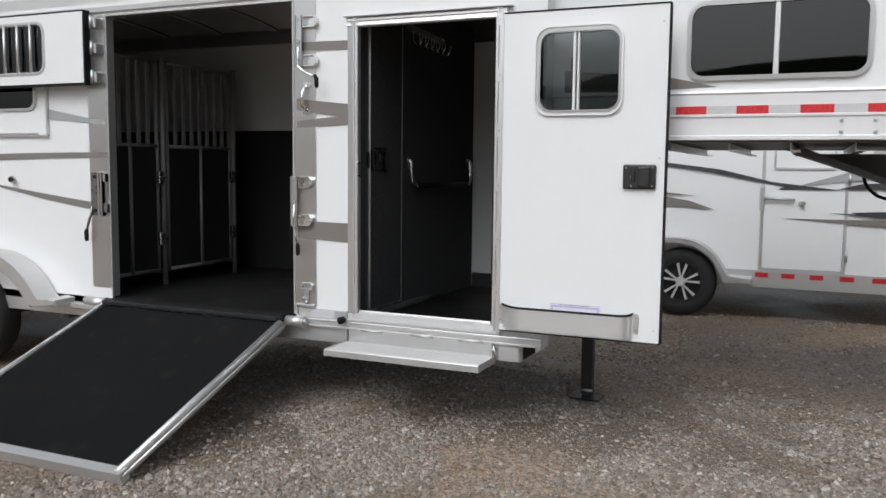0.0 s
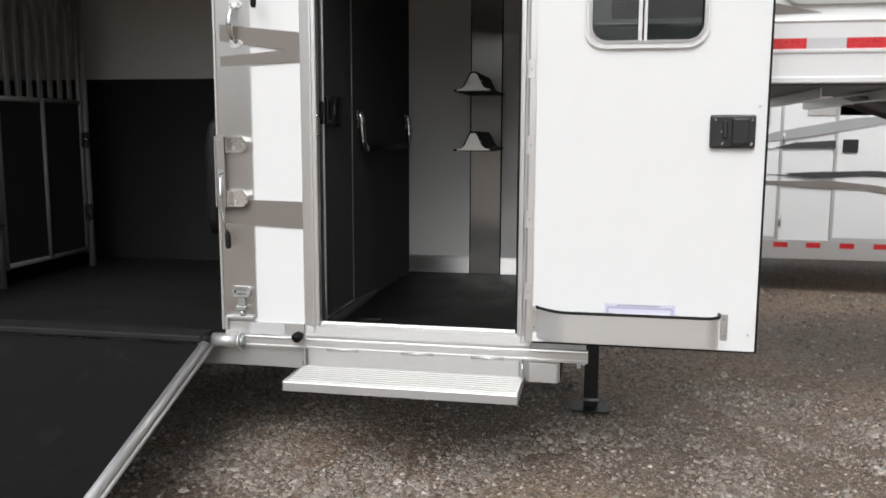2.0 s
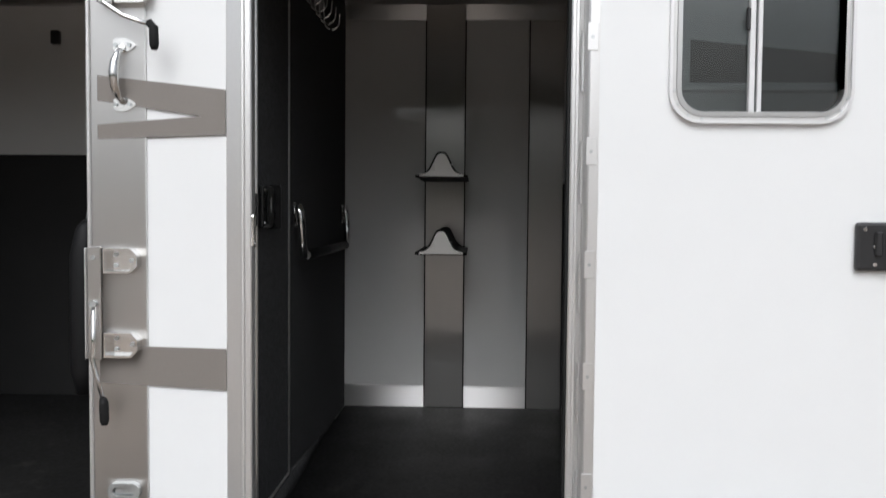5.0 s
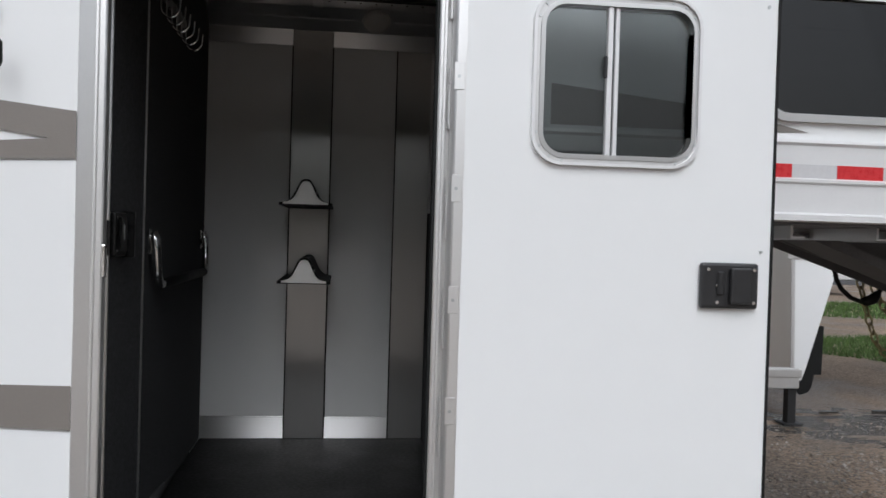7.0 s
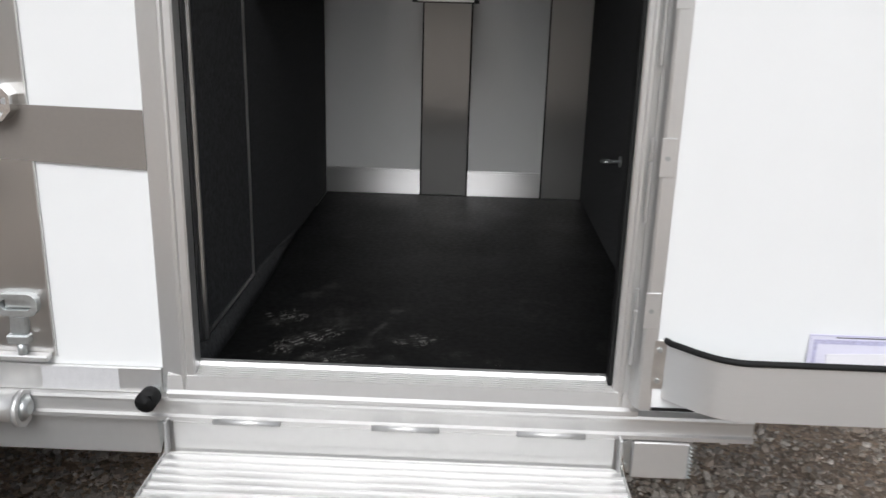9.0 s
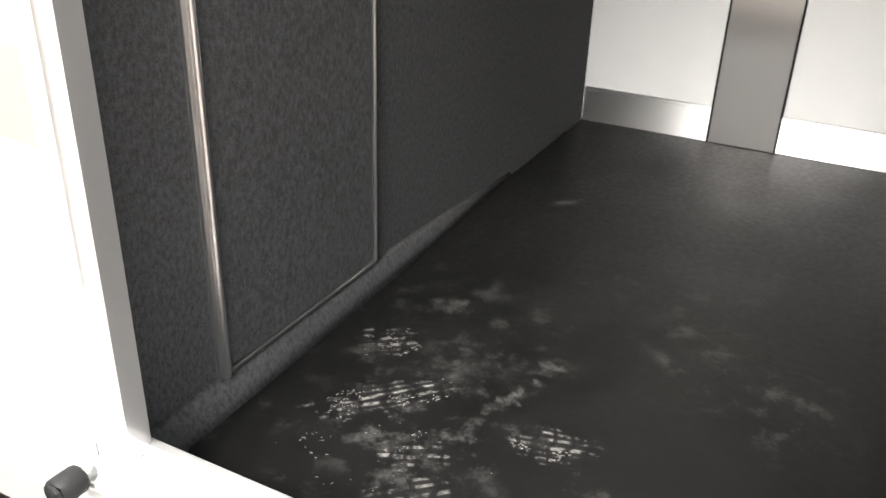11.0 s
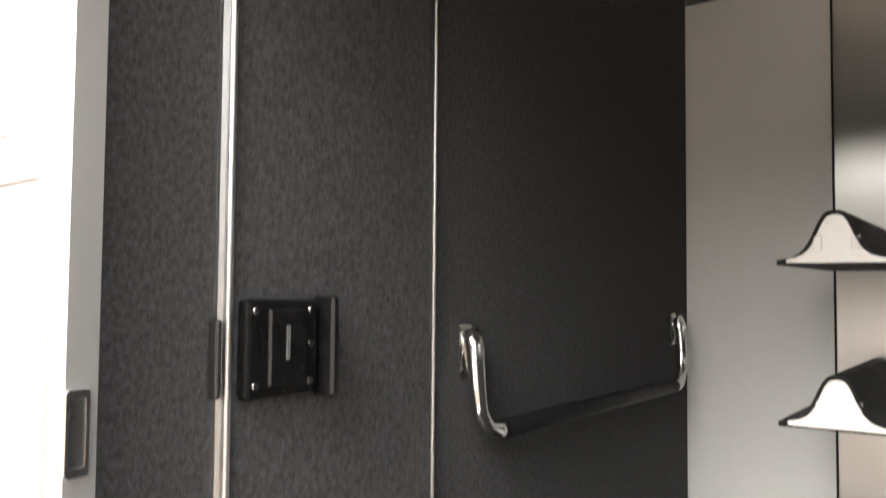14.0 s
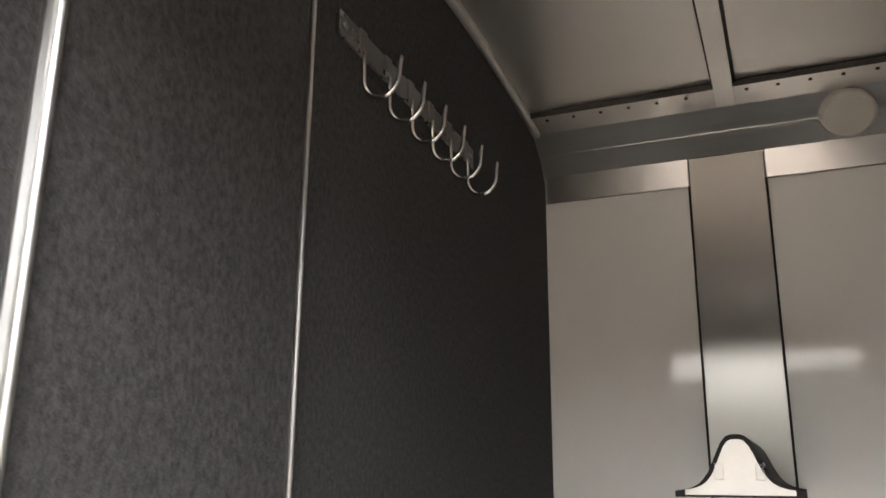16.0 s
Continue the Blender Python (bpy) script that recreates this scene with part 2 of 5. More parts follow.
STONE = stone_mat()
GRASSM = mat("grass_blades", (0.075, 0.13, 0.03), 0.7, var=0.35, scale=3, island=0.4)
FARW = mat("distant_white_panel", (0.62, 0.62, 0.62), 0.5, var=0.05)
HILL = mat("distant_trees", (0.080, 0.105, 0.060), 0.9, var=0.5, scale=0.3, fine=1.5)


def ground_mat():
    m = mat("wet_gravel_ground", (0.31, 0.232, 0.168), 0.7, var=0.3, scale=0.9, fine=30)
    n, l = m.node_tree.nodes, m.node_tree.links
    b = n["Principled BSDF"]
    tc = n.new("ShaderNodeTexCoord")
    vor = n.new("ShaderNodeTexVoronoi")
    vor.inputs["Scale"].default_value = 55
    l.new(tc.outputs["Object"], vor.inputs["Vector"])
    sep = n.new("ShaderNodeSeparateColor")
    l.new(vor.outputs["Color"], sep.inputs[0])
    mr = n.new("ShaderNodeMapRange")
    mr.inputs["To Min"].default_value, mr.inputs["To Max"].default_value = 0.45, 1.5
    l.new(sep.outputs[0], mr.inputs["Value"])
    wet = n.new("ShaderNodeTexNoise")
    wet.inputs["Scale"].default_value, wet.inputs["Detail"].default_value = 0.55, 5
    l.new(tc.outputs["Object"], wet.inputs["Vector"])
    wr = n.new("ShaderNodeMapRange")
    wr.inputs["From Min"].default_value, wr.inputs["From Max"].default_value = 0.40, 0.62
    wr.inputs["To Min"].default_value, wr.inputs["To Max"].default_value = 0.60, 1.12
    l.new(wet.outputs["Fac"], wr.inputs["Value"])
    mu = n.new("ShaderNodeMath")
    mu.operation = "MULTIPLY"
    l.new(mr.outputs[0], mu.inputs[0])
    l.new(wr.outputs[0], mu.inputs[1])
    sc = n.new("ShaderNodeVectorMath")
    sc.operation = "SCALE"
    l.new(b.inputs["Base Color"].links[0].from_socket, sc.inputs[0])
    l.new(mu.outputs[0], sc.inputs["Scale"])
    l.new(sc.outputs[0], b.inputs["Base Color"])
    rr = n.new("ShaderNodeMapRange")
    rr.inputs["From Min"].default_value, rr.inputs["From Max"].default_value = 0.4, 0.6
    rr.inputs["To Min"].default_value, rr.inputs["To Max"].default_value = 0.35, 0.8
    l.new(wet.outputs["Fac"], rr.inputs["Value"])
    # soaked hollow beside the other trailer, broken up by higher gravel
    geo = n.new("ShaderNodeNewGeometry")
    mp = n.new("ShaderNodeMapping")
    mp.vector_type = "TEXTURE"
    mp.inputs["Location"].default_value, mp.inputs["Scale"].default_value = (5.6, 4.7, 0), (2.0, 1.2, 1)
    l.new(geo.outputs["Position"], mp.inputs["Vector"])
    ln = n.new("ShaderNodeVectorMath")
    ln.operation = "LENGTH"
    l.new(mp.outputs[0], ln.inputs[0])
    pm = n.new("ShaderNodeMapping")
    pm.inputs["Scale"].default_value = (1.6, 3.6, 1)
    l.new(geo.outputs["Position"], pm.inputs["Vector"])
    pn = n.new("ShaderNodeTexNoise")
    pn.inputs["Scale"].default_value, pn.inputs["Detail"].default_value, pn.inputs["Roughness"].default_value = 1.5, 6, 0.62
    l.new(pm.outputs[0], pn.inputs["Vector"])
    hollow = n.new("ShaderNodeMapRange")
    hollow.inputs["From Min"].default_value, hollow.inputs["From Max"].default_value = 1.1, 0.4
    hollow.inputs["To Min"].default_value, hollow.inputs["To Max"].default_value = -0.25, 0.06
    l.new(ln.outputs["Value"], hollow.inputs["Value"])
    lev = n.new("ShaderNodeMath")
    l.new(pn.outputs["Fac"], lev.inputs[0])
    l.new(hollow.outputs[0], lev.inputs[1])
    soak = n.new("ShaderNodeMapRange")
    soak.inputs["From Min"].default_value, soak.inputs["From Max"].default_value = 0.45, 0.53
    l.new(lev.outputs[0], soak.inputs["Value"])
    wc = n.new("ShaderNodeMix")
    wc.data_type = "RGBA"
    l.new(soak.outputs[0], wc.inputs["Factor"])
    l.new(sc.outputs[0], wc.inputs["A"])
    wc.inputs["B"].default_value = (0.045, 0.036, 0.028, 1)
    l.new(wc.outputs["Result"], b.inputs["Base Color"])
    wg = n.new("ShaderNodeMix")
    wg.data_type = "FLOAT"
    l.new(soak.outputs[0], wg.inputs["Factor"])
    l.new(rr.outputs[0], wg.inputs["A"])
    wg.inputs["B"].default_value = 0.16
    l.new(wg.outputs["Result"], b.inputs["Roughness"])
    bp = n.new("ShaderNodeBump")
    bp.inputs["Strength"].default_value, bp.inputs["Distance"].default_value = 1.0, 0.012
    bp.invert = True
    grit = n.new("ShaderNodeTexNoise")
    grit.inputs["Scale"].default_value, grit.inputs["Detail"].default_value, grit.inputs["Roughness"].default_value = 46, 6, 0.7
    l.new(tc.outputs["Object"], grit.inputs["Vector"])
    half = n.new("ShaderNodeMath")
    half.operation = "MULTIPLY_ADD"
    l.new(vor.outputs["Distance"], half.inputs[0])
    half.inputs[1].default_value = 0.35
    l.new(grit.outputs["Fac"], half.inputs[2])
    l.new(half.outputs[0], bp.inputs["Height"])
    l.new(bp.outputs[0], b.inputs["Normal"])
    return m


GROUND = ground_mat()


def glass_mat(name, tint, rough=0.02, ior=1.5):
    """Tinted pane: a clear gloss over a see-through tint."""
    m = bpy.data.materials.new(name)
    m.use_nodes = True
    n, l = m.node_tree.nodes, m.node_tree.links
    n.remove(n["Principled BSDF"])
    tr = n.new("ShaderNodeBsdfTransparent")
    tr.inputs["Color"].default_value = (*tint, 1)
    gl = n.new("ShaderNodeBsdfGlossy")
    gl.inputs["Roughness"].default_value = rough
    fr = n.new("ShaderNodeFresnel")
    fr.inputs["IOR"].default_value = ior
    mx = n.new("ShaderNodeMixShader")
    l.new(fr.outputs[0], mx.inputs[0])
    l.new(tr.outputs[0], mx.inputs[1])
    l.new(gl.outputs[0], mx.inputs[2])
    l.new(mx.outputs[0], n["Material Output"].inputs["Surface"])
    return m


GLASS = glass_mat("smoked_glass", (0.15, 0.155, 0.155), ior=1.72)
GLASS2 = glass_mat("tinted_glass", (0.60, 0.62, 0.62))
GLASS3 = glass_mat("screened_glass", (0.46, 0.48, 0.48))
WATER = mat("puddle_water", (0.03, 0.027, 0.022), 0.06, var=0.1, rvar=0.03)


# ---- mesh helpers ----
def BM():
    return bmesh.new()


def box(bm, x0, x1, y0, y1, z0, z1, bev=0.0, seg=1):
    vs = [bm.verts.new((x, y, z)) for x in (x0, x1) for y in (y0, y1) for z in (z0, z1)]
    fs = [bm.faces.new([vs[i] for i in f]) for f in
          ((0, 1, 3, 2), (4, 6, 7, 5), (0, 4, 5, 1), (2, 3, 7, 6), (0, 2, 6, 4), (1, 5, 7, 3))]
    if bev:
        es = list({e for f in fs for e in f.edges})
        bmesh.ops.bevel(bm, geom=es, offset=bev, segments=seg, affect="EDGES", profile=0.5)
    return bm


AX = {"x": lambda u, v, w: (w, u, v), "y": lambda u, v, w: (u, w, v), "z": lambda u, v, w: (u, v, w)}


def prism(bm, pts, axis, a, b, bev=0.0):
    """A polygon in the plane across axis, drawn from a to b along it."""
    lo = [bm.verts.new(AX[axis](u, v, a)) for u, v in pts]
    hi = [bm.verts.new(AX[axis](u, v, b)) for u, v in pts]
    n = len(pts)
    fs = [bm.faces.new(lo), bm.faces.new(hi[::-1])]
    for i in range(n):
        fs.append(bm.faces.new((lo[i], hi[i], hi[(i + 1) % n], lo[(i + 1) % n])))
    if bev:
        bmesh.ops.bevel(bm, geom=list({e for f in fs[:2] for e in f.edges}), offset=bev, segments=1, affect="EDGES")
    return bm


def rrect(x0, x1, z0, z1, r, seg=6):
    out = []
    for cx, cz, a0 in ((x1 - r, z1 - r, 0), (x0 + r, z1 - r, 90), (x0 + r, z0 + r, 180), (x1 - r, z0 + r, 270)):
        for k in range(seg + 1):
            a = radians(a0 + 90 * k / seg)
            out.append((cx + r * math.cos(a), cz + r * math.sin(a)))
    return out


def ring(bm, outer, inner, axis, a, b):
    """A frame between two outlines of as many points, from a to b along axis."""
    n = len(outer)
    V = [[bm.verts.new(AX[axis](u, v, w)) for u, v in o] for o in (outer, inner) for w in (a, b)]
    for i in range(n):
        j = (i + 1) % n
        for p, q in ((0, 1), (1, 3), (3, 2), (2, 0)):
            bm.faces.new((V[p][i], V[p][j], V[q][j], V[q][i]))
    return bm


def tube(bm, pts, r, seg=8, closed=False, flat=1.0):
    P = [Vector(p) for p in pts]
    n = len(P)
    rings = []
    side = None
    for i in range(n):
        a = P[(i - 1) % n] if closed or i else P[i]
        c = P[(i + 1) % n] if closed or i < n - 1 else P[i]
        d = (c - a).normalized()
        if side is None:
            side = d.orthogonal().normalized()
        side = (side - d * side.dot(d)).normalized()
        up = d.cross(side)
        rr = r[i] if isinstance(r, (list, tuple)) else r
        rings.append([bm.verts.new(P[i] + rr * (math.cos(2 * math.pi * k / seg) * side + flat * math.sin(2 * math.pi * k / seg) * up))
                      for k in range(seg)])
    for i in range(n if closed else n - 1):
        A, B = rings[i], rings[(i + 1) % n]
        for k in range(seg):
            f = bm.faces.new((A[k], A[(k + 1) % seg], B[(k + 1) % seg], B[k]))
            f.smooth = True
    if not closed:
        bm.faces.new(rings[0][::-1])
        bm.faces.new(rings[-1])
    return bm


def arc(cx, cz, r, a0, a1, n):
    return [(cx + r * math.cos(radians(a0 + (a1 - a0) * k / n)), cz + r * math.sin(radians(a0 + (a1 - a0) * k / n))) for k in range(n + 1)]


def cell_wall(bm, xs, zs, solid, y0, y1):
    """An upright sheet in the x-z plane made of grid cells, open where solid() is false."""
    V = {}

    def v(i, k, j):
        if (i, k, j) not in V:
            V[i, k, j] = bm.verts.new((xs[i], (y0, y1)[j], zs[k]))
        return V[i, k, j]

    ok = {(i, k): solid((xs[i] + xs[i + 1]) / 2, (zs[k] + zs[k + 1]) / 2) for i in range(len(xs) - 1) for k in range(len(zs) - 1)}
    for (i, k), s in ok.items():
        if not s:
            continue
        bm.faces.new((v(i, k, 0), v(i + 1, k, 0), v(i + 1, k + 1, 0), v(i, k + 1, 0)))
        bm.faces.new((v(i, k, 1), v(i, k + 1, 1), v(i + 1, k + 1, 1), v(i + 1, k, 1)))
        for di, dk, a, b in ((-1, 0, (i, k + 1), (i, k)), (1, 0, (i + 1, k), (i + 1, k + 1)), (0, -1, (i, k), (i + 1, k)), (0, 1, (i + 1, k + 1), (i, k + 1))):
            if not ok.get((i + di, k + dk)):
                bm.faces.new((v(*a, 0), v(*a, 1), v(*b, 1), v(*b, 0)))
    return bm


ORIGIN = {}


def finish(name, bm, material, origin):
    bmesh.ops.recalc_face_normals(bm, faces=bm.faces)
    bm.transform(Matrix.Translation(-Vector(origin)))
    me = bpy.data.meshes.new(name)
    bm.to_mesh(me)
    bm.free()
    me.materials.append(material)
    return new(name, me)


def thing(name, origin, label, category, group="", kind=""):
    ob = new(name)
    ob.location = origin
    ob.empty_display_size = 0.1
    ORIGIN[ob] = tuple(origin)
    return tagged(ob, label, category, group, kind)


def solo(name, bm, material, label, category, kind="", group=""):
    """A thing that is one mesh, with its origin at its base."""
    co = np.array([v.co for v in bm.verts])
    lo, hi = co.min(0), co.max(0)
    o = ((lo[0] + hi[0]) / 2, (lo[1] + hi[1]) / 2, lo[2])
    ob = finish(name, bm, material, o)
    ob.location = o
    ORIGIN[ob] = o
    return tagged(ob, label, category, group, kind)


def part(name, bm, material, parent, label=""):
    o = ORIGIN[parent]
    ob = finish(name, bm, material, o)
    ob.parent = parent
    ORIGIN[ob] = o
    return tagged(ob, label)


def rod(name, pts, r, material, parent, label="", seg=10):
    return part(name, tube(BM(), pts, r, seg), material, parent, label)


def slab(name, x0, x1, y0, y1, z0, z1, material, parent, label="", bev=0.003):
    return part(name, box(BM(), x0, x1, y0, y1, z0, z1, bev), material, parent, label)


# ---- main sizes ----
DW, DT, DS = 0.855, 2.333, 0.648          # entry opening: width, head, sill
FLOOR, HFLOOR = 0.553, 0.585              # tack room floor, horse area floor
YB = 2.0                                  # inner face of the far side wall
GN = 1.674                                # underside of the gooseneck
TOP = 2.60
BK = -0.07                                # carpet face of the bulkhead
NOSE = 1.035
XL, XR = -5.6, 4.3                        # trailer ends

# ---- ground ----
bm = BM()
N = 60
xs = [math.copysign(abs(k / N) ** 2.4 * 600, k) for k in range(-N, N + 1)]
rows_v = []
for yy in xs:
    row = []
    for xx in xs:
        d = math.hypot(xx, yy)
        z = -0.012 + 0.004 * noise.noise(Vector((xx * 0.8, yy * 0.8, 0))) if d > 0.1 else -0.012
        if d > 60:
            z += (d - 60) * 0.004
        row.append(bm.verts.new((xx + 1, yy, z)))
    rows_v.append(row)
for a, b in zip(rows_v, rows_v[1:]):
    for k in range(len(a) - 1):
        bm.faces.new((a[k], a[k + 1], b[k + 1], b[k])).smooth = True
solo("ground", bm, GROUND, "damp brown-grey gravel yard under the trailers", "ground", "structure")

bm = BM()
hv = []
for k in range(121):
    a = 2 * math.pi * k / 120
    h = 9 + 12.4 * math.exp(-((a - 4.74) / 0.5) ** 2) + 3 * noise.noise(Vector((math.cos(a) * 2.2, math.sin(a) * 2.2, 3))) + 2.2 * noise.noise(Vector((math.cos(a) * 30, math.sin(a) * 30, 1)))
    hv.append([bm.verts.new((math.cos(a) * 150, math.sin(a) * 150, -1)), bm.verts.new((math.cos(a) * 158, math.sin(a) * 158, h))])
for a, b in zip(hv, hv[1:]):
    bm.faces.new((a[0], b[0], b[1], a[1]))
solo("backdrop", bm, HILL, "dark wooded rise round the yard far off", "backdrop", "structure")

# ---- trailer side wall with its openings ----
HOLES = [(-1.97, -0.455, 0.0, 2.52), (-0.02, DW + 0.012, 0.58, DT), (1.12, 9, 0.0, 9), (-3.5, -2.66, 1.91, 2.36)]


def solid_side(x, z):
    return not any(a < x < b and c < z < d for a, b, c, d in HOLES)


gx = sorted({XL, XR, -1.97, -0.455, -0.02, DW + 0.012, 1.12, -3.5, -2.66})
gz = sorted({0.535, 0.58, DT, 2.52, 1.91, 2.36, TOP})
solo("wall_side", cell_wall(BM(), gx, gz, solid_side, 0.0, 0.02), WHITE, "white smooth trailer side wall with door and ramp openings", "wall", "structure")
GY = 0.135                                # the gooseneck side stands back by this
bm = cell_wall(BM(), [1.135, 1.868, 2.672, XR], [GN, 1.998, 2.342, TOP], lambda x, z: not (1.868 < x < 2.672 and 1.998 < z < 2.342), GY, GY + 0.02)
solo("wall_gooseneck", bm, WHITE, "white gooseneck side wall with a wide window", "wall", "structure")
solo("wall_return", box(BM(), 1.1205, 1.1345, 0.002, GY + 0.02, 0.52, TOP), WHITE, "white return where the gooseneck steps back", "wall", "structure")
bm = cell_wall(BM(), [XL, 1.10, XR], [0.535, GN, TOP], lambda x, z: x < 1.1 or z > GN, YB + 0.004, YB + 0.05)
solo("wall_far_side", bm, INWHITE, "white liner panel wall across from the door", "wall", "structure")
for nm, x0, x1, z0 in (("wall_rear", XL - 0.05, XL, 0.535), ("wall_front", XR, XR + 0.05, GN)):
    solo(nm, box(BM(), x0, x1, 0.0, YB + 0.05, z0, TOP), WHITE, "white trailer end wall", "wall", "structure")
# nose wall below the gooseneck, carpeted inside
solo("wall_nose", box(BM(), NOSE, 1.098, 0.022, YB, FLOOR, GN + 0.03), CARPET, "charcoal carpeted low wall under the gooseneck", "wall", "structure")
bm = box(BM(), 1.0985, 1.115, 0.022, YB + 0.05, 0.5, GN)
solo("wall_nose_skin", bm, ALUP, "plain aluminium nose panel under the gooseneck", "wall", "structure")


def arch(y):
    """Inner ceiling height across the trailer."""
    u = abs(y - 1.025) / 0.85
    return 2.775 - 0.07 * min(u, 1.2) ** 2.2


def roof_outline(lift):
    ys = [0.175 + 1.7 * k / 16 for k in range(17)]
    return [(y, arch(y) + lift) for y in ys]


ins = roof_outline(0.0)
out = [(0.0, TOP), (0.0, TOP + 0.07), (0.03, TOP + 0.14), (0.09, TOP + 0.19)] + roof_outline(0.05)[1:-1] + [(1.96, TOP + 0.19), (2.02, TOP + 0.14), (2.05, TOP + 0.07), (2.05, TOP)]
cl = [(0.05, TOP), (0.055, TOP + 0.01)] + ins + [(1.995, TOP + 0.01), (2.0, TOP)]
bm = BM()
prism(bm, out + cl[::-1], "x", XL - 0.05, XR + 0.05)
bmesh.ops.recalc_face_normals(bm, faces=bm.faces)
solo("ceiling", bm, CEIL, "arched bare aluminium ceiling sheet with cross ribs", "ceiling", "structure")

for x in (0.46, 1.06, 1.66, 2.26, -0.7, -1.3, -1.9, -2.5, -3.1):
    bm = BM()
    run = [(0.19 + 1.67 * k / 16, arch(0.19 + 1.67 * k / 16)) for k in range(17)]
    hi = [(y, z - 0.001) for y, z in run]
    prism(bm, [(y, z - 0.024) for y, z in run] + hi[::-1], "x", x - 0.0235, x + 0.0235)
    prism(bm, [(y, z - 0.004) for y, z in run[:-2]] + hi[:-2][::-1], "x", x - 0.062, x - 0.0315)
    prism(bm, [(y, z - 0.004) for y, z in run[:-2]] + hi[:-2][::-1], "x", x + 0.0335, x + 0.066)
    bow = solo("trim_roof_bow", bm, CEIL, "raised aluminium roof bow across the ceiling", "roof bow", "structure")
    # thin near-black strips along both edges of the bow
    for dx, w in ((-0.0265, 0.0028), (0.0270, 0.0045)):
        part("dark_strip", prism(BM(), [(y, z - 0.0085) for y, z in run] + hi[::-1], "x", x + dx - w, x + dx + w), DKGREY, bow, "thin dark strip")

# cove rails along both walls
for nm, sgn in (("trim_cove", 1), ("trim_cove_side", -1)):
    f = lambda y: y if sgn > 0 else 2.05 - y
    bm = BM()
    pr = [(2.0, 2.603), (1.990, 2.603), (1.939, 2.6475), (1.9385, 2.6485), (1.885, 2.692), (1.882, 2.694), (1.788, 2.706), (1.785, 2.717), (1.89, 2.708), (2.0, 2.62)]
    prism(bm, [(f(y), z) for y, z in pr], "x", BK, XR)
    t = solo(nm, bm, ALUH, "mill-finish aluminium cove rail under the ceiling", "trim", "structure")
    for k in range(26):
        x = BK + 0.06 + k * 0.075
        b2 = BM()
        y, z = f(1.812), 2.7025
        tube(b2, [(x, y, z + 0.002), (x, y, z - 0.003)], 0.005, 6)
        part("screw", b2, DKGREY, t)
    # near-black strip along the rail's inner lip
    part("dark_strip", prism(BM(), [(f(y), z) for y, z in ((1.7855, 2.7035), (1.7875, 2.7035), (1.7875, 2.7175), (1.7825, 2.7175))], "x", BK, XR), DKGREY, t, "thin dark strip")

# ---- bulkhead with the inner door ----
prof = [(0.021, FLOOR), (2.0, FLOOR), (2.0, 2.57), (1.97, 2.625)] + [(y, arch(y) - 0.001) for y in [1.9 - 1.75 * k / 14 for k in range(15)]] + [(0.06, 2.625), (0.021, 2.57)]
solo("wall_bulkhead", prism(BM(), prof, "x", BK - 0.05, BK - 0.003), CARPET, "charcoal carpeted bulkhead between tack room and stalls", "wall", "structure")
TY0, TY1, TZ0, TZ1 = 0.232, 0.687, 0.612, 2.47
d2 = thing("door_2", (BK, (TY0 + TY1) / 2, TZ0), "closed charcoal carpeted walk-through door with aluminium edging", "door", kind="structure")
part("door_panel", box(BM(), BK - 0.003, BK + 0.004, TY0 + 0.010, TY1 - 0.006, TZ0 + 0.006, TZ1 - 0.006, 0.002), CARPET, d2)
bm = prism(BM(), [(BK - 0.003, TY0 - 0.010), (BK + 0.003, TY0 - 0.010), (BK + 0.006, TY0 - 0.004)] + [(BK + 0.007 + 0.007 * math.cos(radians(a)), TY0 + 0.003 + 0.006 * math.sin(radians(a))) for a in range(-80, 91, 17)] + [(BK - 0.003, TY0 + 0.010)], "z", TZ0 - 0.006, TZ1)
part("edge_trim", bm, TRIM, d2, "wide bright aluminium edge strip")
slab("edge_trim", BK - 0.003, BK + 0.009, TY1 - 0.005, TY1 + 0.003, TZ0, TZ1, TRIM, d2, bev=0.002)
slab("edge_trim", BK - 0.003, BK + 0.009, TY0 + 0.010, TY1 - 0.006, TZ0 - 0.003, TZ0 + 0.005, TRIM, d2, bev=0.002)
slab("edge_trim", BK - 0.003, BK + 0.009, TY0 + 0.010, TY1 - 0.006, TZ1 - 0.005, TZ1 + 0.003, TRIM, d2, bev=0.002)
strike = slab("strike_plate", BK - 0.002, BK + 0.016, TY0 - 0.021, TY0 - 0.0105, 1.51, 1.61, IRON, d2)
lk = part("latch", box(BM(), BK + 0.004, BK + 0.026, 0.252, 0.381, 1.505, 1.635, 0.006, 2), BLACKL, d2, "black paddle latch case")
part("paddle", box(BM(), BK + 0.026, BK + 0.034, 0.284, 0.353, 1.520, 1.622, 0.003), BLACKL, lk)
part("grip", box(BM(), BK + 0.004, BK + 0.045, 0.391, 0.407, 1.500, 1.640, 0.004), BLACKL, lk)
for y, z in ((0.265, 1.523), (0.265, 1.62), (0.366, 1.523), (0.366, 1.575), (0.366, 1.62)):
    rod("screw", [(BK + 0.025, y, z), (BK + 0.0285, y, z)], 0.005, CHROME, lk)
slab("slot", BK + 0.033, BK + 0.0355, 0.313, 0.319, 1.555, 1.60, ZINC, lk, bev=0)

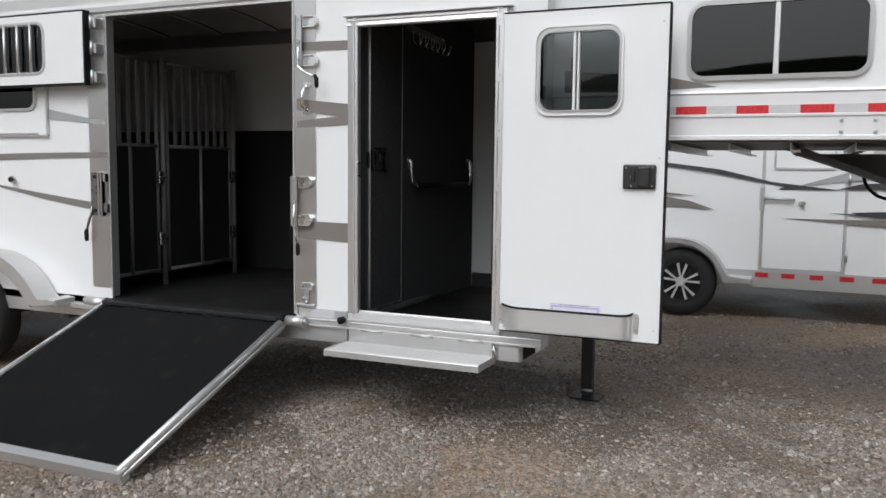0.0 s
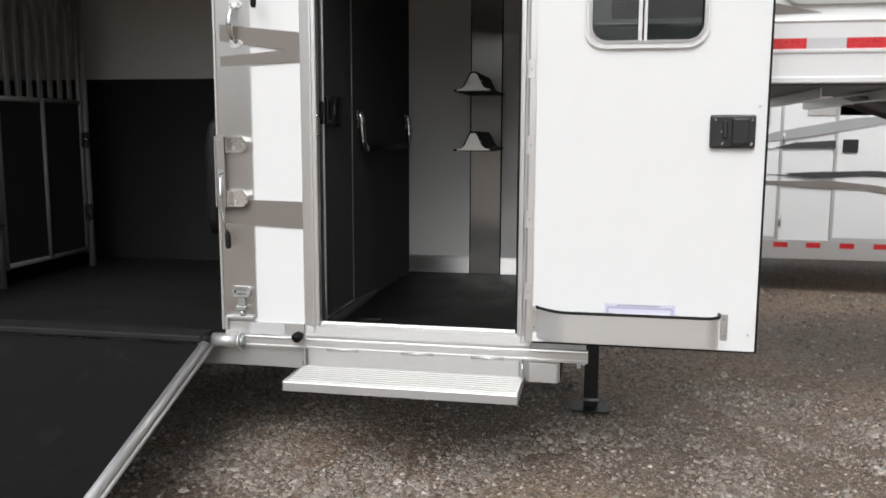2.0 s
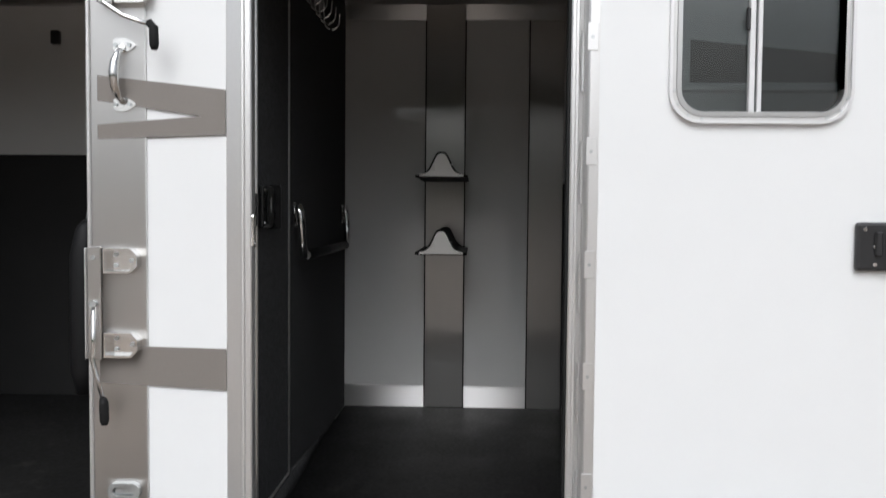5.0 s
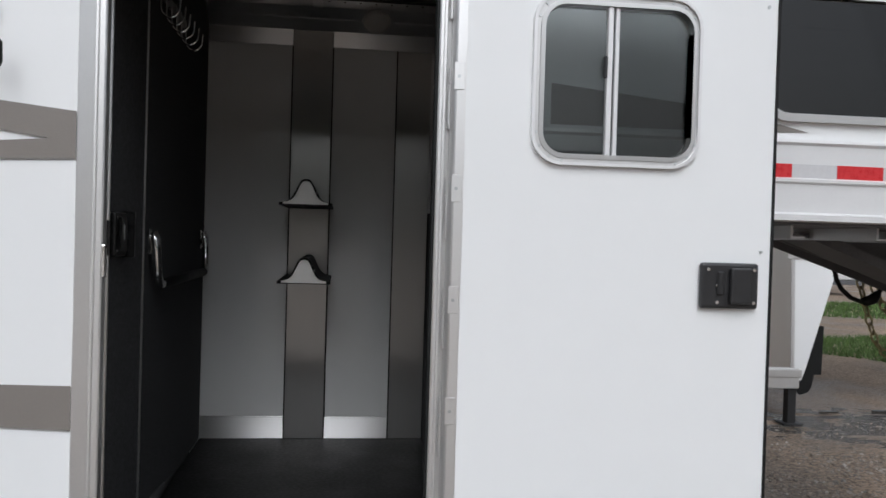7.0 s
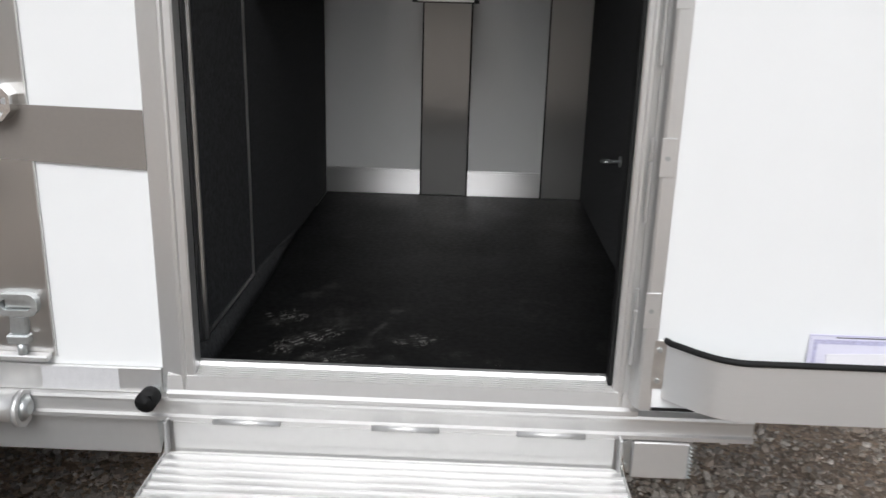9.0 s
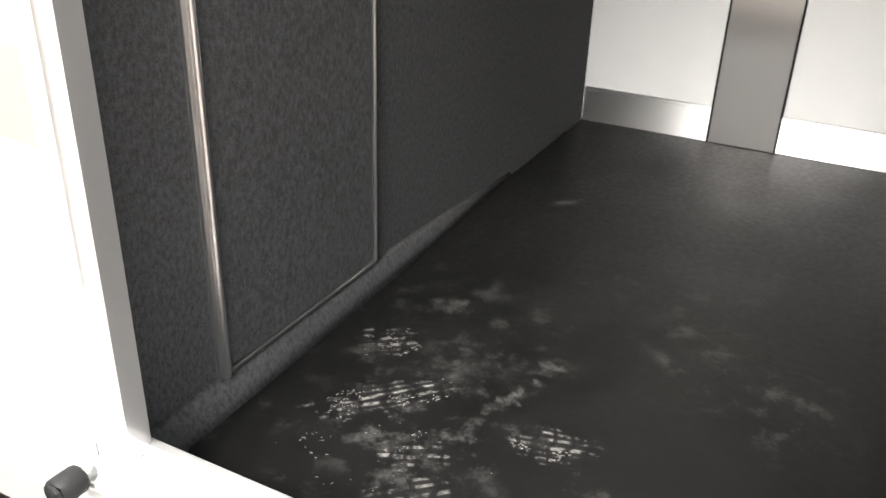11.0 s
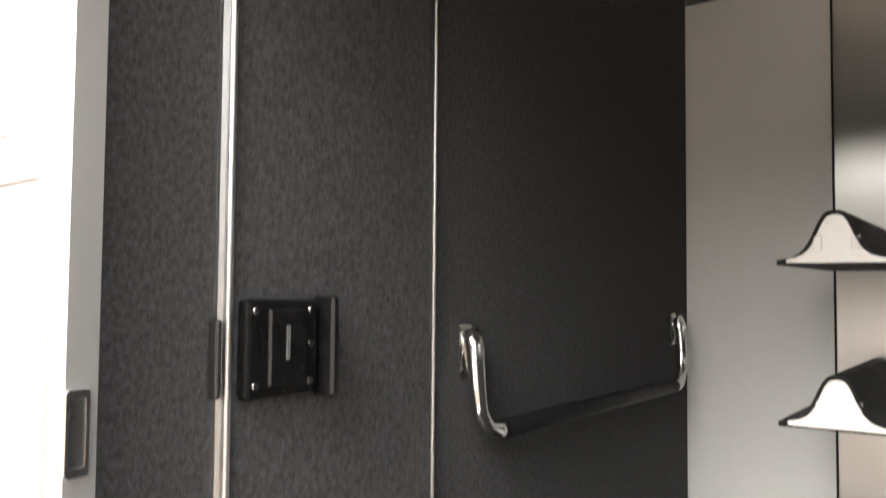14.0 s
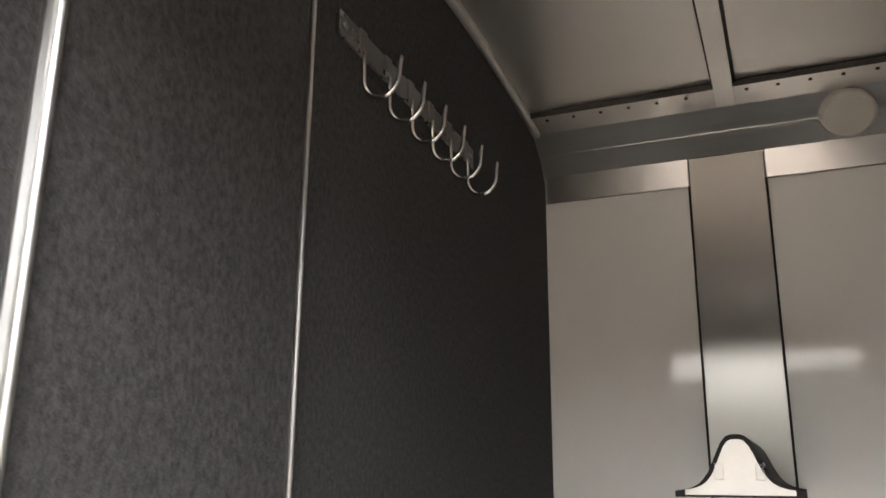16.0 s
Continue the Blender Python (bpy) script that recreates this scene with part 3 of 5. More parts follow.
bm = BM()
cuts = []
for y, w, h in ((0.022, 0.025, 0.056), (0.40, 0.026, 0.056), (0.75, 0.023, 0.056), (1.05, 0.011, 0.040), (1.40, 0.001, 0.012)):
    cuts.append([bm.verts.new(p) for p in ((BK - 0.003, y, FLOOR - 0.002), (BK + w, y, FLOOR - 0.002), (BK + w * 0.60, y, FLOOR + h * 0.45), (BK + w * 0.25, y, FLOOR + h * 0.85), (BK - 0.003, y, FLOOR + h))])
for a, b in zip(cuts, cuts[1:]):
    for k in range(5):
        bm.faces.new((a[k], a[(k + 1) % 5], b[(k + 1) % 5], b[k])).smooth = k in (1, 2, 3)
bm.faces.new(cuts[0])
bm.faces.new(cuts[-1][::-1])
solo("trim_carpet_kick", bm, CARPET, "carpeted kick at the foot of the bulkhead", "trim", "structure")
top_y = [1.88 - 1.7 * k / 20 for k in range(21)]
solo("trim_ceiling_corner", tube(BM(), [(BK + 0.008, y, arch(y) - 0.010) for y in top_y], 0.013, 8), ALUP, "rounded aluminium moulding where bulkhead meets ceiling", "trim", "structure")

# ---- floors ----
solo("floor_tack_room", box(BM(), BK, NOSE, 0.022, YB, FLOOR - 0.1, FLOOR), printed_floor_mat((
    (0.147, 0.376, 0.118, 0.040, 0.82, 1.0, 0.85), (0.066, 0.525, 0.062, 0.042, 0.6, 0.95, 0.8), (0.245, 0.275, 0.060, 0.042, 0.5, 0.95, 0.8),
    (0.430, 0.400, 0.066, 0.040, 0.25, 0.9, 0.85), (0.102, 0.701, 0.045, 0.035, 0.3, 0.2, 0), (0.330, 0.480, 0.060, 0.020, 1.2, 0.3, 0),
    (0.347, 0.586, 0.060, 0.030, 0.4, 0.18, 0), (0.290, 0.200, 0.070, 0.035, 0.7, 0.6, 0.7), (0.215, 0.520, 0.10, 0.05, 0.8, 0.12, 0), (0.129, 1.311, 0.05, 0.02, 0.8, 0.3, 0))), "scuffed black rubber floor with dusty shoe marks", "floor", "structure")
solo("floor_horse_area", box(BM(), XL, BK - 0.05, 0.0, YB, HFLOOR - 0.12, HFLOOR), HORSEMAT, "worn black rubber mat floor of the stall area", "floor", "structure")
solo("floor_gooseneck", box(BM(), 1.136, XR, GY + 0.021, YB, GN - 0.012, GN + 0.03), UNDER, "grey gooseneck deck", "floor", "structure")


# ---- far wall fittings in the tack room ----
solo("trim_post", box(BM(), 0.340, 0.538, YB - 0.010, YB + 0.004, FLOOR, 2.60, 0.003), ALU, "brushed aluminium wall post behind the saddle racks", "post", "structure")
bm = box(BM(), 0.862, NOSE, YB - 0.008, YB + 0.004, FLOOR, 2.52, 0.002)
solo("trim_corner_post", bm, ALU, "brushed aluminium corner panel", "post", "structure")
for x0, x1 in ((BK + 0.002, 0.338), (0.540, 0.860)):
    bm = box(BM(), x0, x1, YB - 0.006, YB + 0.004, FLOOR, 0.655, 0.002)
    box(bm, x0, x1, YB - 0.008, YB + 0.004, 0.6555, 0.664, 0.002)
    solo("baseboard", bm, KICK, "polished aluminium kick plate along the floor", "baseboard", "structure")
for x in (0.339, 0.539, 0.861):
    solo("trim_joint", box(BM(), x - 0.003, x + 0.003, YB - 0.012, YB, FLOOR, 2.52), GASKET, "thin dark joint beside the post", "trim", "structure")


for x0, x1 in ((BK + 0.002, 0.338), (0.540, XR)):
    solo("trim_wall_strip", box(BM(), x0, x1, YB - 0.006, YB + 0.003, 2.522, 2.6025, 0.001), KICK, "brushed aluminium strip along the wall top", "trim", "structure")


# ---- saddle racks ----
def bell(x0, x1, z, h, n=26):
    c, w = (x0 + x1) / 2, (x1 - x0) / 2
    pts = []
    for k in range(n + 1):
        u = -1 + 2 * k / n
        a = abs(u)
        hh = h * (0.07 + 0.93 / (1 + (a / 0.40) ** 3.6) * (1 - 0.25 * a * a))
        pts.append((c + u * w, z + hh))
    return [(x0, z)] + pts + [(x1, z)]


def saddle_rack(z, back):
    t = thing("saddle_rack", (0.447, 1.39, z), "ivory-faced saddle rack with black edging on the wall post", "saddle rack", "saddle racks on the post")
    o = bell(0.333, 0.561, z, 0.113)
    i = bell(0.351, 0.543, z + 0.004, 0.100)
    part("face", prism(BM(), i, "y", 1.386, 1.398), RACKW, t, "ivory end plate")
    bm = ring(BM(), o, i, "y", 1.383, 1.402)
    part("edging", bm, GASKET, t, "black rubber edge strip")
    o2 = bell(0.335, 0.559, z + 0.001, 0.112)
    i2 = bell(0.341, 0.553, z + 0.0015, 0.105)
    part("cradle", ring(BM(), o2, i2, "y", 1.4025, back), GASKET, t, "black carpeted saddle cradle")
    part("arm", box(BM(), 0.425, 0.469, 1.402, YB - 0.012, z + 0.018, z + 0.06, 0.004), ALU, t, "aluminium arm to the post")
    for x in (0.405, 0.477):
        part("bracket", box(BM(), x, x + 0.018, 1.383, 1.3865, z + 0.03, z + 0.062, 0.002), RACKW, t)
    return t


saddle_rack(1.708, 1.95)
saddle_rack(1.369, 1.95)

# ---- padded bar on the bulkhead ----
t = thing("blanket_bar", (BK, 1.3, 1.37), "black padded bar on two chrome brackets fixed to the bulkhead", "blanket bar")
XB = BK + 0.034
rod("pad", [(XB, 0.868, 1.392), (XB, 0.873, 1.392), (XB, 1.78, 1.392), (XB, 1.785, 1.392)], [0.014, 0.019, 0.019, 0.014], VINYLB, t, "black foam sleeve", 14)
for y, s in ((0.79, 1), (1.865, -1)):
    bm = box(BM(), BK, BK + 0.006, y - 0.022, y + 0.022, 1.50, 1.588, 0.004)
    br = part("bracket", bm, CHROME, t, "chrome wall bracket")
    pts = [(BK + 0.010, y, 1.575), (BK + 0.022, y, 1.55), (BK + 0.028, y, 1.48), (BK + 0.030, y + 0.008 * s, 1.43), (BK + 0.032, y + 0.03 * s, 1.40), (XB, y + 0.06 * s, 1.392), (XB, y + 0.09 * s, 1.392)]
    part("bracket_arm", tube(BM(), pts, [0.020, 0.019, 0.017, 0.016, 0.016, 0.017, 0.017], 12), CHROME, br)
    for z in (1.515, 1.572):
        rod("screw", [(BK + 0.005, y + 0.012, z), (BK + 0.009, y + 0.012, z)], 0.005, ZINC, br)

# ---- hook strip ----
t = thing("hook_rail", (BK, 1.06, 2.44), "steel bridle hook rail with six round hooks on the bulkhead", "hook rail")
part("strip", prism(BM(), [(0.763, 2.432), (1.375, 2.413), (1.375, 2.458), (0.763, 2.477)], "x", BK, BK + 0.005), STRIP, t)
for k in range(6):
    y = 0.842 + k * 0.0965
    dz = -0.031 * (y - 0.763)
    slab("tab", BK + 0.005, BK + 0.008, y - 0.013, y + 0.013, 2.428 + dz, 2.480 + dz, STRIP, t, bev=0.001)
    pts = [(BK + 0.009, y, 2.440 + dz), (BK + 0.010, y, 2.405 + dz)]
    for a in range(0, 181, 15):
        pts.append((BK + 0.043 - 0.033 * math.cos(radians(a)), y, 2.386 + dz - 0.037 * math.sin(radians(a))))
    pts += [(BK + 0.077, y, 2.401 + dz), (BK + 0.079, y, 2.417 + dz)]
    rod("hook", pts, 0.0042, CHROME, t, seg=8)
for y in (0.783, 1.355):
    rod("screw", [(BK + 0.004, y, 2.456 - 0.031 * (y - 0.763)), (BK + 0.008, y, 2.456 - 0.031 * (y - 0.763))], 0.006, ZINC, t)

bm = tube(BM(), [(0.748, 1.935, 2.652), (0.748, 1.925, 2.640), (0.748, 1.921, 2.635)], [0.070, 0.068, 0.058], 24)
solo("dome_light", bm, LAMPW, "small round unlit dome light on the cove rail", "ceiling light")
t = thing("tie_ring", (NOSE - 0.02, 1.107, 0.87), "small steel eye bolt in the carpeted nose wall", "tie ring")
rod("plate", [(NOSE, 1.107, 0.896), (NOSE - 0.006, 1.107, 0.896)], 0.018, ZINC, t, seg=16)
rod("shank", [(NOSE - 0.005, 1.107, 0.896), (NOSE - 0.030, 1.107, 0.896)], 0.005, ZINC, t, seg=8)
part("eye", tube(BM(), [(NOSE - 0.046 + 0.017 * math.cos(a), 1.107 + 0.017 * math.sin(a), 0.896) for a in [2 * math.pi * k / 16 for k in range(16)]], 0.0045, 7, closed=True), ZINC, t)

# dusty shoe marks
random.seed(7)
bm = BM()
for cx, cy, n, ang, LX, LY in ((0.35, 0.5, 0.42, 0.2, 0.42, 0.42), (0.147, 0.376, 0.5, 0.82, 0.12, 0.05), (0.066, 0.525, 0.5, 0.6, 0.06, 0.05), (0.245, 0.275, 0.42, 0.5, 0.07, 0.05), (0.430, 0.40, 0.42, 0.25, 0.07, 0.04),
                              (0.3, 0.25, 0.45, 0.3, 0.25, 0.15)):
    for k in range(420):
        row = random.randint(-4, 4)
        u = random.uniform(-1, 1)
        v = row / 4.5 + 0.10 * math.sin(u * 14 + cx * 40) + random.gauss(0, 0.04)
        if u * u + v * v > 1 or noise.noise(Vector((u * 2.2 + cx * 30, v * 2.2, cy * 9))) > n - 1.0 + 0.3 * random.random():
            continue
        u, v = u * LX, v * LY
        x, y = cx + u * math.cos(ang) - v * math.sin(ang), cy + u * math.sin(ang) + v * math.cos(ang)
        y = max(0.07, y)
        x = max(BK + 0.03, x)
        L, w = random.uniform(0.0006, 0.0026), random.uniform(0.0003, 0.0008)
        a = ang + random.choice((0.35, -0.5)) + random.gauss(0, 0.3)
        c, s = math.cos(a), math.sin(a)
        h = random.uniform(0.0005, 0.0012)
        top = [bm.verts.new((x + p * c - q * s, y + p * s + q * c, FLOOR + h)) for p, q in ((-L, -w), (L, -w * 0.6), (L * 0.8, w), (-L * 0.7, w * 0.8))]
        low = [bm.verts.new((x + 1.2 * (p * c - q * s), y + 1.2 * (p * s + q * c), FLOOR - 0.0003)) for p, q in ((-L, -w), (L, -w * 0.6), (L * 0.8, w), (-L * 0.7, w * 0.8))]
        bm.faces.new(top)
        for i in range(4):
            bm.faces.new((low[i], low[(i + 1) % 4], top[(i + 1) % 4], top[i]))
solo("dried_dust", bm, DUST, "pale dried dust flakes of shoe prints on the rubber floor", "dust", "stuff")

# ---- entry door frame, sill and step ----
fr = thing("trim_door_frame", (DW / 2, -0.01, DS), "aluminium entry door frame with stepped edges", "door frame", kind="structure")


def jamb(x_out, x_in, s):
    bm = BM()
    pts = [(x_out, 0.0), (x_out, -0.007), (x_out + s * 0.003, -0.010), (x_out + s * 0.044, -0.021), (x_out + s * 0.047, -0.026), (x_out + s * 0.053, -0.026), (x_out + s * 0.055, -0.018),
           (x_in - s * 0.004, -0.018), (x_in, -0.015), (x_in, 0.021), (x_in - s * 0.006, 0.021), (x_in - s * 0.006, 0.0)]
    prism(bm, pts, "z", 0.600, DT + 0.052)
    return bm


part("jamb", jamb(-0.080, -0.008, 1), ALUJ, fr)
part("jamb", jamb(0.917, DW - 0.004, -1), ALUJ, fr)
bm = BM()
prism(bm, [(0.0, DT + 0.052), (-0.012, DT + 0.052), (-0.024, DT + 0.040), (-0.024, DT + 0.030), (-0.014, DT + 0.026), (-0.018, DT + 0.004), (-0.012, DT - 0.004), (0.021, DT - 0.004), (0.021, DT + 0.003), (0.0, DT + 0.003)], "x", -0.0785, 0.9155)
part("head", bm, ALUJ, fr)
part("drip_edge", box(BM(), -0.095, 0.95, -0.034, -0.0005, DT + 0.0525, DT + 0.060, 0.002), ALUP, fr)
bm = BM()
ridges = []
for k in range(5):
    y0 = 0.009 - k * 0.0056
    z = DS - 0.003 - 0.002 * k
    ridges += [(y0, z), (y0 - 0.0035, z - 0.0005), (y0 - 0.0038, z - 0.0022), (y0 - 0.0053, z - 0.0022)]
prism(bm, [(0.030, 0.552), (0.030, DS + 0.002), (0.027, DS + 0.005), (0.014, DS + 0.005), (0.011, DS + 0.001)] + ridges + [(-0.021, DS - 0.014), (-0.026, 0.604), (-0.033, 0.598), (-0.033, 0.590), (-0.027, 0.586), (-0.01, 0.552)], "x", -0.066, 0.905)
part("sill", bm, ALUP, fr, "ribbed bright aluminium threshold")
part("seal", box(BM(), DW - 0.013, DW - 0.0045, -0.012, 0.02, DS - 0.004, DT - 0.006, 0.002), GASKET, fr, "black rubber door seal")
part("strike_plate", box(BM(), -0.0085, -0.0045, -0.012, 0.005, 1.470, 1.537, 0.001), STRIP, fr)
part("strike_border", ring(BM(), rrect(-0.0165, 0.0095, 1.460, 1.547, 0.004, 2), rrect(-0.0125, 0.0055, 1.469, 1.538, 0.002, 2), "x", -0.0085, -0.0025), CHROME, fr, "bright rounded strike border")
rl = solo("trim_bottom_rail", prism(BM(), [(0.0, 0.585), (-0.026, 0.585), (-0.028, 0.579), (-0.026, 0.572), (-0.026, 0.548), (-0.034, 0.545), (-0.034, 0.536), (0.0, 0.536)], "x", -0.44, 1.145), ALUP, "aluminium lower rail along the trailer side", "trim", "structure")
solo("trim_lower_panel", box(BM(), -0.43, -0.082, -0.012, -0.0005, 0.5855, 0.643, 0.002), ALUP, "aluminium kick strip beside the door", "trim", "structure")
solo("trim_frame_beam", box(BM(), XL, 1.03, -0.012, 0.05, 0.442, 0.5335, 0.004), ALUP, "aluminium box beam under the trailer floor", "trim", "structure")
solo("trim_far_beam", box(BM(), XL, 1.03, 2.0, 2.05, 0.44, 0.532, 0.004), ALUP, "aluminium box beam under the far side", "trim", "structure")
for k, x in enumerate((-4.6, -3.7, -2.5, -1.7, -0.9, -0.1, 0.7)):
    solo("trim_cross_member", box(BM(), x, x + 0.05, 0.055, 1.995, 0.40, 0.45), UNDER, "grey steel cross member under the floor", "cross member", "structure")

solo("clear_label", prism(BM(), [(-0.334, 0.590), (-0.172, 0.592), (-0.172, 0.640), (-0.334, 0.640)], "y", -0.0135, -0.0123), SILV, "blank pale silver label stuck on the lower panel", "label")
solo("trim_ledge_side", box(BM(), -0.441, -0.430, -0.028, -0.0045, 0.600, 0.668, 0.003), ALUP, "small upright aluminium flange at the ramp corner", "trim", "structure")
st = thing("entry_step", (0.405, -0.16, 0.428), "fold-down ribbed aluminium step under the entry door", "step")
bm = BM()
pr = [(-0.035, 0.464)]
nr = 9
for k in range(nr):
    y = -0.042 - k * 0.0268
    z = 0.469 - 0.0005 * k
    pr += [(y, z - 0.0045), (y - 0.0005, z + 0.0005), (y - 0.0045, z + 0.0005), (y - 0.005, z - 0.0045)]
pr += [(-0.288, 0.466), (-0.291, 0.462), (-0.291, 0.428), (-0.285, 0.428), (-0.285, 0.452), (-0.035, 0.455)]
prism(bm, pr, "x", -0.072, 0.880)
part("tread", bm, ALUP, st, "ribbed bright aluminium tread")
for x in (-0.0755, 0.8805):
    slab("end_plate", x, x + 0.003, -0.293, -0.03, 0.428, 0.470, ALUP, st, bev=0.001)
part("riser", prism(BM(), [(-0.022, 0.5355), (-0.036, 0.5355), (-0.034, 0.490), (-0.0345, 0.4555), (-0.022, 0.4555)], "x", -0.055, 0.862), ALUP, st, "plain aluminium riser")
for x in (-0.066, 0.872):
    sx = -1 if x < 0.4 else 1
    slab("hinge_arm", x - 0.003, x + 0.003, -0.060, -0.0345, 0.470, 0.545, ALUP, st, bev=0.002)
    part("hinge_plate", prism(BM(), [(x + sx * 0.004, 0.536), (x + sx * 0.032, 0.536), (x + sx * 0.026, 0.455), (x + sx * 0.010, 0.450)], "y", -0.017, -0.0125), ZINC, st, "dull steel hinge plate")
    rod("brace_rod", [(x + sx * 0.002, -0.036, 0.534), (x + sx * 0.007, -0.040, 0.49), (x + sx * 0.015, -0.044, 0.452)], 0.0045, CHROME, st)
    for bz in (0.522, 0.466):
        rod("bolt", [(x + sx * 0.019, -0.017, bz), (x + sx * 0.019, -0.023, bz)], 0.006, ZINC, st, seg=6)
for x0, x1 in ((0.03, 0.17), (0.36, 0.50), (0.66, 0.80)):
    rod("hinge_knuckle", [(x0, -0.040, 0.5415), (x1, -0.040, 0.5415)], 0.0065, ALUP, st)
slab("stop_block", 0.902, 1.022, -0.030, -0.0125, 0.444, 0.528, ALUP, st, bev=0.003)
bm = BM()
for k in range(9):
    tube(bm, [(1.018, -0.0305, 0.450 + k * 0.0085), (1.022, -0.0345, 0.453 + k * 0.0085), (1.018, -0.0305, 0.457 + k * 0.0085)], [0.002, 0.005, 0.002], 6)
part("weld_bead", bm, ZINC, st, "rippled weld bead")

t = thing("door_bumper", (-0.097, -0.05, 0.57), "black rubber door bumper on the lower rail", "bumper")
rod("post", [(-0.097, -0.012, 0.594), (-0.097, -0.05, 0.594)], 0.012, ZINC, t)
bm = tube(BM(), [(-0.097, -0.03, 0.594), (-0.097, -0.035, 0.594), (-0.097, -0.070, 0.594), (-0.097, -0.074, 0.594), (-0.097, -0.066, 0.594)], [0.018, 0.021, 0.022, 0.019, 0.008], 16)
part("cap", bm, GASKET, t)

# ---- open entry door ----
X0, X1, Z0, Z1 = 0.917, 1.782, 0.630, 2.335
YD = -0.070
dr = thing("door_1", (X0, YD + 0.02, Z0), "white entry door swung fully open against the trailer side", "door", kind="structure")
wx0, wx1, wz0, wz1 = 1.125, 1.541, 1.822, 2.224
leaf_xs, leaf_zs = [X0, wx0, wx1, X1], [Z0, wz0, wz1, Z1]
part("leaf", cell_wall(BM(), leaf_xs, leaf_zs, lambda x, z: not (wx0 < x < wx1 and wz0 < z < wz1), YD, YD + 0.038), WHITE, dr)
part("edge_seal", ring(BM(), rrect(X0 - 0.004, X1 + 0.008, Z0 - 0.006, Z1 + 0.008, 0.006, 3), rrect(X0, X1, Z0, Z1, 0.004, 3), "y", YD - 0.003, YD + 0.042), GASKET, dr, "black rubber edge seal")
win = part("window", ring(BM(), rrect(1.095, 1.562, 1.793, 2.256, 0.082), rrect(1.103, 1.554, 1.801, 2.248, 0.076), "y", YD - 0.016, YD + 0.040), ALUW, dr, "rounded aluminium sliding window frame")
part("channel", ring(BM(), rrect(1.103, 1.554, 1.801, 2.248, 0.076), rrect(1.115, 1.547, 1.812, 2.234, 0.068), "y", YD - 0.007, YD + 0.038), ALUP, win)
part("inner_lip", ring(BM(), rrect(1.115, 1.547, 1.812, 2.234, 0.068), rrect(1.127, 1.539, 1.824, 2.222, 0.058), "y", YD - 0.011, YD + 0.037), ALUX, win, "satin grey inner lip")
part("pane", prism(BM(), [(1.127, 1.820), (1.322, 1.820), (1.322, 2.220), (1.127, 2.220)], "y", YD + 0.010, YD + 0.014), GLASS2, win)
part("pane", prism(BM(), [(1.322, 1.820), (1.539, 1.820), (1.539, 2.220), (1.322, 2.220)], "y", YD + 0.020, YD + 0.024), GLASS3, win)
slab("mullion", 1.299, 1.314, YD - 0.006, YD + 0.016, 1.818, 2.222, ALUW, win, bev=0.002)
slab("mullion", 1.321, 1.333, YD - 0.002, YD + 0.026, 1.818, 2.222, ALUW, win, bev=0.002)
slab("catch", 1.289, 1.299, YD - 0.012, YD + 0.0, 2.03, 2.09, BLACKP, win)
for k in range(14):
    u = k / 14
    q = rrect(1.109, 1.551, 1.806, 2.241, 0.072)[int(u * 28)]
    rod("screw", [(q[0], YD - 0.006, q[1]), (q[0], YD - 0.010, q[1])], 0.004, ZINC, win, seg=6)
lt = part("latch", box(BM(), 1.577, 1.742, YD - 0.022, YD, 1.418, 1.543, 0.008, 2), BLACKP, dr, "black slam latch with a finger pull")
part("pull", box(BM(), 1.655, 1.715, YD - 0.040, YD - 0.022, 1.432, 1.530, 0.005, 2), BLACKP, lt)
part("pull", box(BM(), 1.620, 1.640, YD - 0.030, YD - 0.022, 1.455, 1.520, 0.004), BLACKP, lt)
for x, z in ((1.727, 1.435), (1.727, 1.525), (1.622, 1.435), (1.622, 1.50 - 0.02), (1.655 - 0.06, 1.525)):
    rod("screw", [(x, YD - 0.021, z), (x, YD - 0.026, z)], 0.005, CHROME, lt, seg=8)
for z in (0.695, 1.575, 2.25):
    rod("rivet", [(1.755, YD, z), (1.755, YD - 0.003, z)], 0.005, ZINC, dr, seg=8)
# boot tray: a bent strip
tray_bow = [(0.935, YD), (0.940, YD - 0.014), (0.985, YD - 0.058)]
tray_bow += [(1.075 - 0.105 * math.sin(radians(a)), YD - 0.010 - 0.085 * math.cos(radians(a))) for a in range(52, -1, -6)][1:]
tray_bow += [(1.20, YD - 0.095), (1.33, YD - 0.095), (1.46, YD - 0.095), (1.58, YD - 0.095)]
tray_bow += [(1.58 + 0.060 * math.sin(radians(a)), YD - 0.040 - 0.055 * math.cos(radians(a))) for a in range(10, 91, 10)]
tray_bow += [(1.645, YD)]
path = tray_bow
bm = BM()
skins = [[bm.verts.new((x + dx, y + dy, z)) for x, y in path] for dx, dy in ((0, 0), (0, 0.003)) for z in (0.655, 0.772)]
for k in range(len(path) - 1):
    for p, q in ((0, 1), (3, 2)):
        bm.faces.new((skins[p][k], skins[p][k + 1], skins[q][k + 1], skins[q][k])).smooth = True
    bm.faces.new((skins[0][k], skins[0][k + 1], skins[2][k + 1], skins[2][k]))
    bm.faces.new((skins[1][k], skins[1][k + 1], skins[3][k + 1], skins[3][k]))
for e in bm.edges:
    e.smooth = all(f.smooth for f in e.link_faces)
tr = part("boot_tray", bm, ALUT, dr, "bent brushed aluminium boot tray")
bm = tube(BM(), [(x, y, 0.774) for x, y in path], 0.0065, 6)
part("edge_strip", bm, GASKET, tr, "black rubber edge strip")
